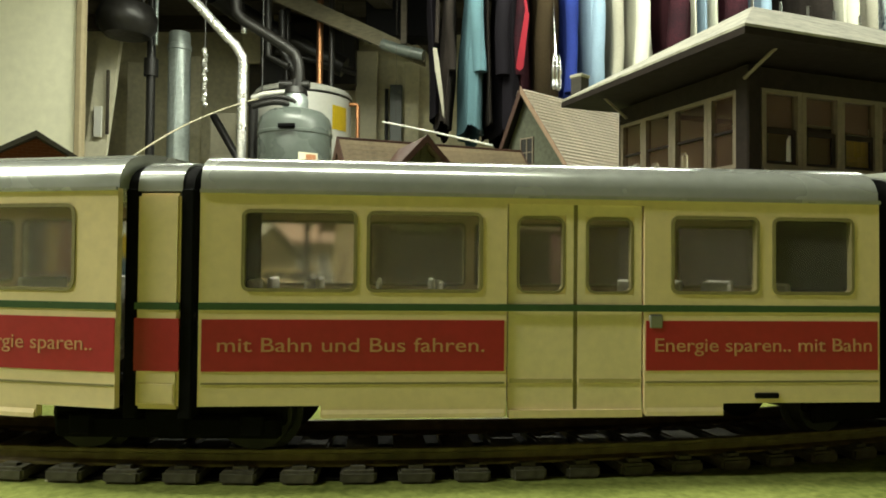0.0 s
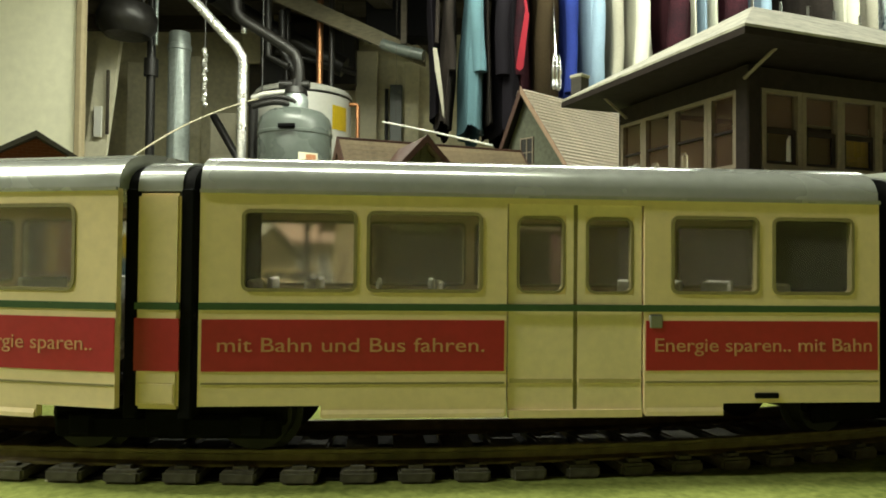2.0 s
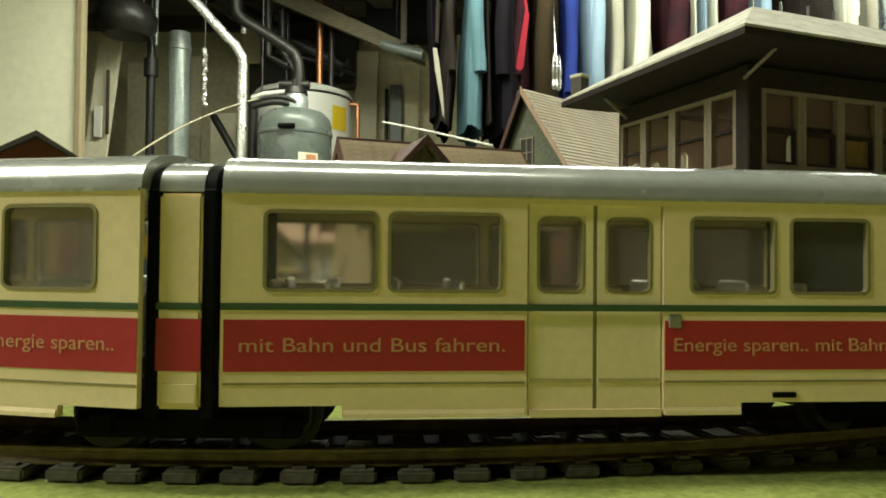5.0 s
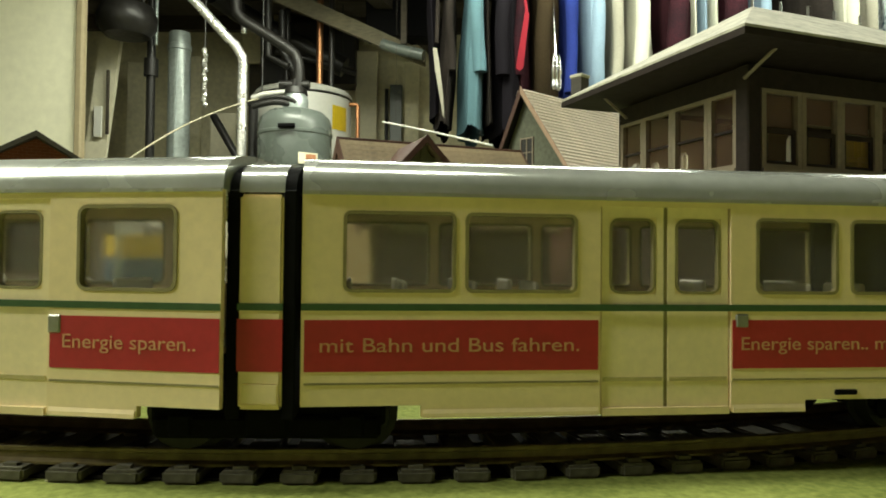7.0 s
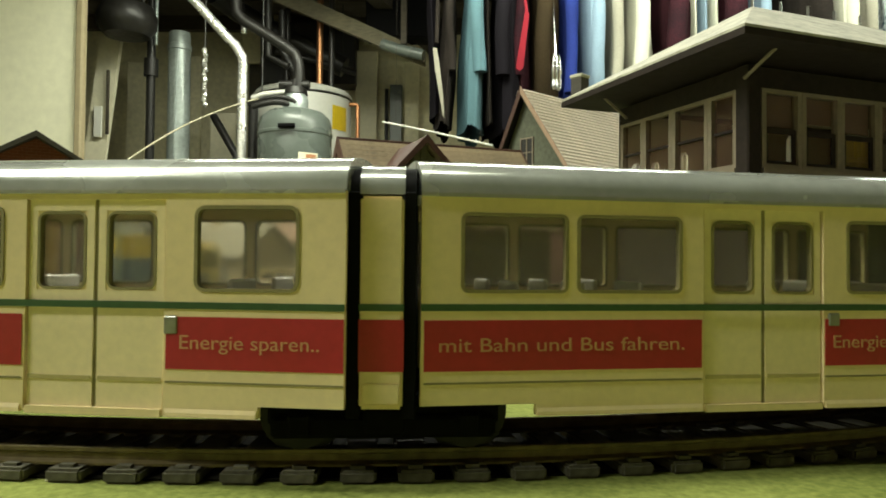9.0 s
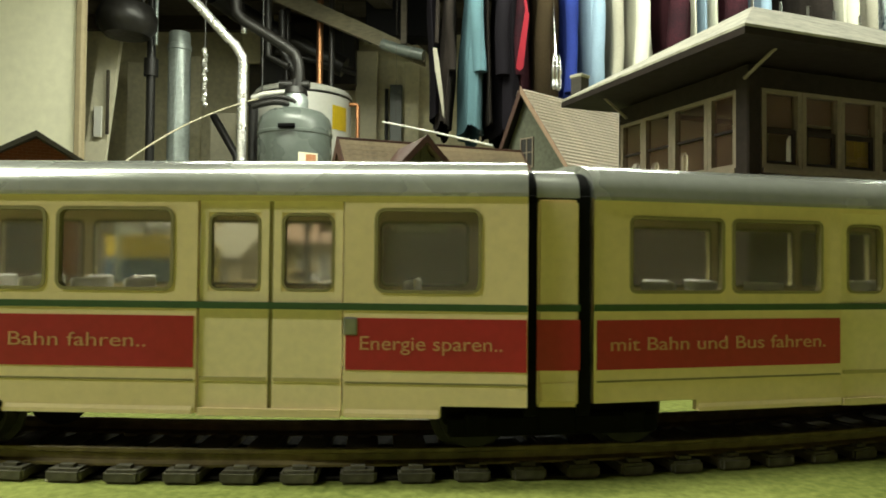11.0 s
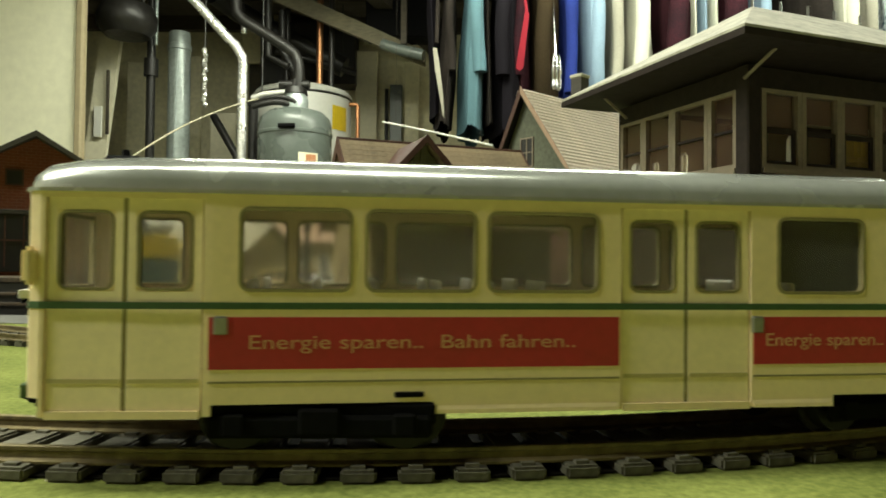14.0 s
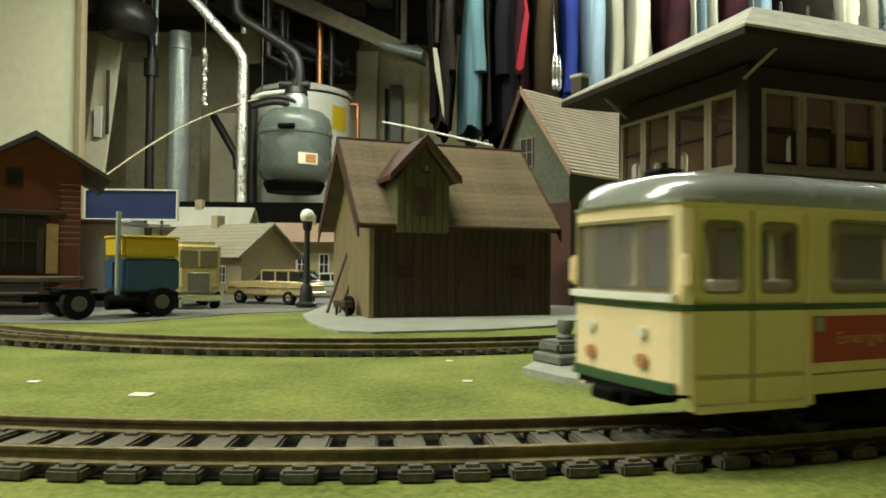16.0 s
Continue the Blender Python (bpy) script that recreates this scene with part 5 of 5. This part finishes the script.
# what stands behind its windows
for x, y, z, w, h, mt, lb, nm in (
    (43, 5.4, 48, 7.4, 8.2, YELLOW, "yellow crate inside the station window", "crate"),
    (43, 5.4, 56.4, 6.8, 7, YELLOW, "yellow box stacked on a crate", "crate"),
    (19, 4, 48, 3, 14, BOARD, "pale figure-sized ornament at the window", "ornament"),
    (4, 41, 48, 4, 11, BOARD, "pale jar inside the station window", "jar"),
    (4, 28, 48, 5, 12, BOARD, "pale cupboard inside the station window", "cupboard"),
    (4, 50.7, 48, 4, 12, WHITE, "white jar inside the station window", "jar"),
):
    ob = part(nm, box(-w / 2, w / 2, -w / 2, w / 2, 0, h, w * 0.18, seg=2), mt)
    ob.matrix_basis = place(76, 178, GROUND, 0, 0, 20.2) @ place(x, y, z)
    tagged(ob, lb, nm)

slab("station_base", [(20.3, 180.1), (28.4, 165.3), (37.5, 156.9), (180, 168), (190, 280), (50, 262)], GROUND - 1, GROUND + 1.6, PAVING, "grey paving slab round the station", "paving")
blk = thing("stone_steps", "grey stone step block at the station corner", "steps", place(33.4, 187, GROUND + 1.6, 0, 0, 28))
part("step", box(-5, 12, -2, 10, 0, 2.6, 0.5), GREYWALL, blk)
part("step", box(-3.4, 12, 0.4, 10, 2.6, 5.8, 0.9, seg=2), GREYWALL, blk)
part("urn", lathe([(2.2, 5.8), (2.6, 6.6), (1.6, 7.4), (2.4, 9.5), (2.0, 11)], 14, c=(3, 6, 0)), GREYWALL, blk, "small grey stone urn", smooth=True)

# the brick fire house with dark roof
bh = thing("brick_house", "orange-red brick model house with charcoal gable roof", "house", place(-229, 400, GROUND, 0, 0, 29))
part("wall", side_prism([(-29, 0), (23, 0), (23, 83), (0, 96), (-29, 80)], 0, 95), BRICK, bh)
for k in range(9, 20):
    part("mortar_course", box(12, 23.2, -1.1, 94, 6 + 3.4 * k, 6.5 + 3.4 * k), MORTAR, bh, "pale mortar course")
for sx in (-1, 1):
    part("roof_slope", side_prism([(0, 96.3), (0, 99.5), (sx * 38, 76.0), (sx * 38, 73.6)], -8, 100), TARROOF, bh, "charcoal roof slope")
small_window(bh, -14.5, -5.5, 69, 78, -0.3, BARGE, cross=False)
# Solid block: the doorway's unlit inside is put into its colour.
op = part("doorway", box(-29.2, 6.5, -1.2, 0.2, 21, 53, 0.3), DARK, bh, "near-black block for the unlit doorway")
for x in (-24, -14, -5):
    part("glazing_bar", box(x - 0.4, x + 0.4, -1.8, -1.15, 24, 52), BARGE, op)
part("glazing_bar", box(-29, 3, -1.8, -1.15, 38, 39), BARGE, op)
part("lintel", box(-29.4, 16, -2, 0.3, 53, 55.5, 0.3), TARROOF, bh, "dark lintel beam")
part("door", box(6.0, 12.0, -2.6, -1.0, 20, 48, 0.3), WOODTAN, bh, "tan open door leaf")
part("door", box(1.5, 5.0, -2.0, -1.0, 20, 45, 0.3), BARN, bh, "brown door leaf")
part("corner_pier", box(12.5, 23.1, -0.9, 0.3, 0, 70, 0.3), BRICK, bh, "brick corner pier")
dock = thing("loading_dock", "dark wooden loading dock before the brick house", "dock", place(-229, 400, GROUND))
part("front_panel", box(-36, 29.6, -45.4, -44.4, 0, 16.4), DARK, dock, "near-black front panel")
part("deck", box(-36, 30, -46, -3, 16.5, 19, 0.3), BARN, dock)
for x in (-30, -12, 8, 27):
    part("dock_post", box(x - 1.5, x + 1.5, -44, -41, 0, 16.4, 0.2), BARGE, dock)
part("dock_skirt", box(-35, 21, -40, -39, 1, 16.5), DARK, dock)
for z in (5, 10):
    part("dock_rail", box(-36, 29.6, -46.4, -45.45, z, z + 1.6, 0.2), BARN, dock)

# billboard
bb_ = thing("billboard", "blue model billboard with white frame on two posts", "billboard", place(-227.5, 520, GROUND))
BZ0, BZ1 = 54.7 + 3.7, 75.3 + 3.7
part("panel", box(-33, 33, 0, 1.5, BZ0, BZ1), NAVY, bb_, "plain navy panel")
for x in (-33.6, 33.6):
    part("frame_side", box(x - 0.7, x + 0.7, -0.8, 2, BZ0 - 1, BZ1 + 1, 0.2), WHITE, bb_, "white frame strip")
for z in (BZ0 - 1, BZ1):
    part("frame_edge", box(-32.8, 32.8, -0.8, 2, z, z + 1.2, 0.2), WHITE, bb_, "white frame strip")
for x in (-22, 22):
    part("post", rod((x, 1, 0), (x, 1, BZ0 - 1), 1.2, None, 8), GREYWALL, bb_)
part("catwalk", box(-30, 30, -5, -1, BZ0 - 5, BZ0 - 3.8, 0.2), STEEL, bb_)


CARDROOF = material("tan_grey_card_roof", (0.27, 0.25, 0.18), 0.75, vary=0.15, grain=300, random_shift=0.2)
WHITE_ROOF = material("whitish_card_roof", (0.42, 0.42, 0.35), 0.7, vary=0.1, grain=300)


def low_house(x, y, rz, w, d, eave, ridge, roof_mat, wall_mat, label, windows=0):
    h = thing("low_house", label, "house", place(x, y, GROUND, 0, 0, rz), group="low houses")
    core = side_prism([(0.5, 0), (d - 0.5, 0), (d - 0.5, eave), (d / 2, ridge - 1), (0.5, eave)], 0, w)
    bmesh.ops.transform(core, matrix=Matrix(((0, 1, 0, 0), (1, 0, 0, 0), (0, 0, 1, 0), (0, 0, 0, 1))), verts=core.verts)
    part("wall", core, wall_mat, h)
    gable_roof(h, -5, w + 5, -6, d / 2, d + 6, eave - 3, ridge, 9, roof_mat, thick=1.2, name="roof_course")
    part("chimney", box(w * 0.4, w * 0.4 + 8, d / 2 - 4, d / 2 + 4, ridge - 6, ridge + 9, 0.4), wall_mat, h)
    for i in range(windows):
        x0 = w * (i + 0.3) / windows
        small_window(h, x0, x0 + 9, eave * 0.35, eave * 0.75, 0.3, WHITE, deep=0.3)
    return h


low_house(-241, 592, -34, 110, 56, 33.5, 57, CARDROOF, TANWALL, "low tan card house with pale grey roof", 3)
low_house(-301.6, 740, 0, 96, 40, 66, 81.3 + 3.7, WHITE_ROOF, TANWALL, "low house with whitish roof behind the others", 0)
low_house(-154.6, 630, 4, 78, 46, 44.7 + 3.7, 59.5 + 3.7, PINKROOF, TANWALL, "low tan house with brownish-pink roof", 4)
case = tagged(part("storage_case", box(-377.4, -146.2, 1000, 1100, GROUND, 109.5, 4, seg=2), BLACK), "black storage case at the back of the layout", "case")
PALESHED = material("pale_blue_grey_card", (0.68, 0.73, 0.68), 0.7, vary=0.12, grain=300)
loco_shed = thing("shed", "pale blue-grey small shed beside the road", "shed", place(-227.2, 470, GROUND))
part("wall", box(-12, 14, 0, 40, 0, 52, 0.5), PALESHED, loco_shed)
part("shed_roof", box(-14, 16, -3, 43, 52, 55, 0.6), STEEL, loco_shed)

# lamp post
lamp = thing("street_lamp", "black iron street lamp with milky white globe", "street lamp", place(-83.7, 440, GROUND + 0.9))
LZ = 49.5 + 2.8
part("base", lathe([(6.5, 0), (6.5, 2), (4.5, 3), (3.6, 12), (2.6, 14)], 16), POLE, lamp, smooth=True)
part("post", lathe([(2.9, 12), (2.2, 14), (1.7, LZ - 6), (2.6, LZ - 5), (3.0, LZ - 2), (3.2, LZ)], 14), POLE, lamp, smooth=True)
part("globe", ball((0, 0, LZ + 3.2), 4.5), GLOBE, lamp, "milky white globe", smooth=True)


# ---- vehicles ----
HUBGREY = material("pale_grey_hub", (0.4, 0.4, 0.36), 0.5, vary=0.15)


TRUCKHUB = material("dull_dark_hub", (0.16, 0.16, 0.145), 0.5, metal=0.3, vary=0.2)


def wheel_at(parent, x, y, r, w, hub=HUBGREY):
    t = part("tyre", lathe([(r * 0.5, -w / 2), (r * 0.92, -w / 2), (r, -w * 0.3), (r, w * 0.3), (r * 0.92, w / 2), (r * 0.5, w / 2)], 20), TYRE, parent, "black rubber tyre", smooth=True)
    t.matrix_basis = place(x, y, r, 90)
    part("rim", lathe([(r * 0.48, -w * 0.53), (r * 0.3, -w * 0.58), (r * 0.25, -w * 0.2), (r * 0.25, w * 0.2), (r * 0.3, w * 0.58), (r * 0.48, w * 0.53)], 16), hub, t, "pale wheel rim", smooth=True)


truck = thing("tractor_truck", "blue and yellow cab-over model truck with bare chassis", "truck", place(-184.5, 331, GROUND + 0.35, 0, 0, 43))
for y in (-4.5, 4.5):
    part("chassis_rail", box(-10, 55, y - 1, y + 1, 8, 11.5, 0.2), BLACK, truck)
for x in (-9, 1, 8, 16, 24):
    part("cross_member", box(x - 1, x + 1, -4, 4, 8.4, 11, 0.1), BLACK, truck)
for x in (11, 49):
    for y in (-12.4, 12.4):
        wheel_at(truck, x, y, 7.4, 5.6, TRUCKHUB)
part("fifth_wheel", lathe([(6.5, 11.5), (7, 12.5), (6.5, 14), (2, 14.2)], 20, c=(10, 0, 0)), BLACK, truck, smooth=True)
for y in (-12.4, 12.4):
    part("mudguard", box(3, 19, y - 3, y + 3, 13.2, 14.2, 0.4), BLACK, truck)
part("fuel_tank", rod((24, -11.5, 7.5), (38, -11.5, 7.5), 3.6, None, 16), BLACK, truck, "black fuel tank", smooth=True)
part("fuel_tank", rod((24, 11.5, 7.5), (38, 11.5, 7.5), 3.6, None, 16), STEEL, truck, smooth=True)
part("cab_lower", box(31, 58, -14.5, 14.5, 12.4, 28.6, 1.2, seg=2), BLUE, truck, "dark teal-blue cab")
part("cab_sill", box(31.6, 57.6, -14.2, 14.2, 6.5, 12.2, 0.6), BLACK, truck, "black cab sill")
part("cab_upper", box(31, 57.5, -14.3, 14.3, 28.8, 39.4, 1.4, seg=2), YELLOW, truck, "yellow cab top")
part("cab_roof_lip", box(30.6, 58, -14.6, 14.6, 38.6, 39.8, 0.4), YELLOW, truck)
part("rear_window", box(30.6, 31.2, -5, 2, 14, 27, 0.2), DARKGLASS, truck, "dark rear panel")
part("exhaust_pipe", rod((29, -11, 11), (29, -11, 51), 1.2, None, 10), GALV, truck, "tall grey exhaust pipe", smooth=True)
part("bumper", box(57.5, 59.5, -14, 14, 4, 9, 0.4), CHROME, truck)

VANGLASS = material("dull_tan_cab_glass", (0.22, 0.2, 0.11), 0.2, vary=0.2, bump=0)
van = thing("cabover_truck", "cream-yellow cab-over model truck parked on the road", "truck", place(-145.3 - 2, 425, GROUND + 0.35, 0, 0, -62))
part("cab", box(-12, 14, -12.5, 12.5, 7, 39, 3, seg=3), CREAMTRUCK, van)
part("windscreen", box(13.6, 14.3, -10.5, 10.5, 24, 34, 0.3), VANGLASS, van, "dull tan split windscreen")
part("windscreen_bar", box(14.2, 14.6, -0.6, 0.6, 24, 34), CREAMTRUCK, van)
part("grille", box(13.6, 14.6, -6, 6, 10, 21, 0.3), STEEL, van, "grey grille")
part("bumper", box(13.5, 16, -12.5, 12.5, 4.5, 8.5, 0.5), CHROME, van)
for sy in (-1, 1):
    part("side_window", box(-2, 10, sy * 12.5 - 0.3, sy * 12.5 + 0.3, 24, 33, 0.2), DARKGLASS, van)
    part("headlamp", rod((13.8, sy * 9, 12), (14.9, sy * 9, 12), 1.8, None, 12), CHROME, van)
part("load_box", box(-52, -14, -12.5, 12.5, 9, 36, 0.8), CREAMTRUCK, van)
for x in (6, -30, -44):
    for y in (-10.5, 10.5):
        wheel_at(van, x, y, 5.8, 4.6)


def car(name, label, m, paint, length=54.0, wagon=True):
    c = thing(name, label, "car", m)
    L = length / 54
    body = side_prism([(-27 * L, 5), (-26.5 * L, 11), (-24 * L, 12.4), (-9 * L, 13.2), (25 * L, 13.0), (27 * L, 11.5), (27 * L, 5)], -10.5, 10.5)
    bmesh.ops.bevel(body, geom=list(body.edges), offset=0.8, segments=2, affect="EDGES")
    part("body", body, paint, c, smooth=True)
    back = 25 * L if wagon else 14 * L
    gh_ = side_prism([(-9 * L, 13), (-3 * L, 18.6), (back - 3, 18.6), (back, 13)], -9, 9)
    bmesh.ops.bevel(gh_, geom=list(gh_.edges), offset=0.5, segments=1, affect="EDGES")
    part("glasshouse", gh_, DARKGLASS, c, "dark car windows", smooth=True)
    part("roof", box(-4 * L, back - 2.4, -9.2, 9.2, 18.3, 19.6, 0.6, seg=2), paint, c, smooth=True)
    for x in (-2.5 * L, 7 * L, 16 * L):
        for y in (-9, 9):
            part("pillar", box(x - 0.5, x + 0.5, y - 0.3, y + 0.3, 12.8, 18.6), paint, c)
    for x in (-17 * L, 17 * L):
        for y in (-9.2, 9.2):
            wheel_at(c, x, y, 4.0, 3.0, CHROME)
    for x in (-27.6 * L, 27.4 * L):
        part("bumper", box(x - 0.8, x + 0.8, -10.4, 10.4, 5.2, 7.2, 0.4), CHROME, c, "chrome bumper")
    for y in (-7.5, 7.5):
        part("headlamp", rod((-27.6 * L, y, 9.2), (-26 * L, y, 9.2), 1.5, None, 10), LAMP_CLEAR, c)
    part("side_trim", box(-25 * L, 25 * L, -10.8, -10.4, 9.0, 9.7), CHROME, c, "chrome side trim")
    return c


car("station_wagon", "gold station wagon with chrome trim parked on the road", place(-112.0, 478, GROUND + 0.35, 0, 0, -24) @ Matrix.Scale(1.16, 4), GOLD)
car("sedan", "white sedan parked beyond the gold wagon", place(-179.3, 600, GROUND + 0.35, 0, 0, -20), WHITE, 50, False)
car("sedan", "white sedan parked by the low house", place(-91.6 - 6, 580, GROUND + 0.35, 0, 0, 10), WHITE, 50, False)

# scraps lying on the grass
for x, y, w in ((-91.2, 160.5, 2.6), (-61.1, 146.2, 4.6), (6.1, 167.1, 2.4), (-69.6, 211.7, 2.6), (2.1, 202.0, 2.0), (-47.6, 89.2, 2.2), (-8.6, 91.0, 2.4)):
    tagged(part("paper_scrap", box(-w / 2, w / 2, -w / 3, w / 3, 0, 0.25, 0.08), BOARD, m=place(x, y, GROUND + 0.05, 2, 0, random.uniform(-20, 20))), "pale paper scrap lying on the grass mat", "scrap", group="scraps on the grass")


# ---- movement: how far the tram's rear joint has come along the curve, in mm ----
RUN = [(0.0, -8.81), (3.0, -8.81), (3.8, -8.8), (4.0, -8.5), (4.5, -7.6), (5.0, -6.3), (5.5, -4.7), (6.0, -2.6), (6.5, 0.11), (7.0, 2.97), (7.5, 6.10), (8.0, 9.69), (8.5, 12.87), (9.0, 16.88), (9.5, 21.2), (10.0, 26.1), (10.5, 31.6), (11.0, 38.0), (11.5, 45.04), (12.0, 52.53), (12.5, 61.45), (13.0, 69.24), (13.5, 76.68), (14.0, 90.87), (14.5, 103.49), (15.0, 119.32), (15.5, 138.04), (16.0, 168.3)]


def run(t):
    """Distance along the curve at t, smooth between the rows of RUN."""
    for i in range(len(RUN) - 1):
        (t0, a), (t1, b) = RUN[i], RUN[i + 1]
        if t <= t1:
            k = (t - t0) / (t1 - t0)
            va = (b - RUN[i - 1][1]) / (t1 - RUN[i - 1][0]) if i else 0.0
            vb = (RUN[i + 2][1] - a) / (RUN[i + 2][0] - t0) if i + 2 < len(RUN) else (b - a) / (t1 - t0)
            h = t1 - t0
            return (2 * k ** 3 - 3 * k * k + 1) * a + (k ** 3 - 2 * k * k + k) * h * va + (3 * k * k - 2 * k ** 3) * b + (k ** 3 - k * k) * h * vb
    return RUN[-1][1]


def chord(s, lead):
    """A body's pose: its joint at s, its far bogie lead mm along the curve, heading the way of travel."""
    x, y, _ = on_track(s)
    x2, y2, _ = on_track(s + lead)
    a = math.atan2(y2 - y, x2 - x) if lead > 0 else math.atan2(y - y2, x - x2)
    return place(x, y, 0, 0, 0, math.degrees(a))


def between(m, x0, n, x1):
    """The pose halfway between point x0 of body m and point x1 of body n."""
    p, q = m @ Vector((x0 * MM, 0, 0)), n @ Vector((x1 * MM, 0, 0))
    a = (m.to_euler().z + n.to_euler().z) / 2
    return Matrix.Translation((p + q) / 2) @ Matrix.Rotation(a, 4, "Z")


def motions():
    times = [i / 10 for i in range(161)]
    rows = {k: [] for k in ("tram", "middle", "front", "j0", "j1", "b0", "b1", "b2", "b3")}
    turn = []
    for t in times:
        s = run(t)
        base = chord(s, -100.7)
        inv = base.inverted()
        mid = chord(s, 66.3)
        # the leading body hangs on the middle one's far end and follows the curve
        tip = mid @ Vector((107.5 * MM, 0, 0))
        x2, y2, _ = on_track(s + 107.5 + 62)
        a = math.atan2(y2 * MM - tip.y, x2 * MM - tip.x)
        lead = Matrix.Translation(tip) @ Matrix.Rotation(a + math.pi, 4, "Z")
        rows["tram"].append((t, base))
        rows["middle"].append((t, inv @ mid))
        rows["front"].append((t, inv @ lead))
        back = lead @ Matrix.Rotation(math.pi, 4, "Z")
        rows["j0"].append((t, inv @ between(base, 4.6, mid, 10.35)))
        rows["j1"].append((t, inv @ between(mid, 97.2, back, -4.0)))
        for key, where_s in (("b0", s - 74.5), ("b1", s + 7.2), ("b2", s + 104.0), ("b3", s + 107.5 + 74.5)):
            x, y, a = on_track(where_s)
            rows[key].append((t, inv @ place(x, y, 0, 0, 0, math.degrees(a))))
        turn.append((t, (s - RUN[0][1]) / WHEEL_R))
    walk(tram, rows["tram"])
    walk(middle, rows["middle"])
    walk(front, rows["front"])
    for ob, key in zip(joints + bogies, ("j0", "j1", "b0", "b1", "b2", "b3")):
        walk(ob, rows[key])
    for b in bogies:
        for w in b.children:
            at = w.matrix_basis.translation.copy()
            walk(w, [(t, Matrix.Translation(at) @ Matrix.Rotation(a, 4, "Y")) for t, a in turn])


motions()
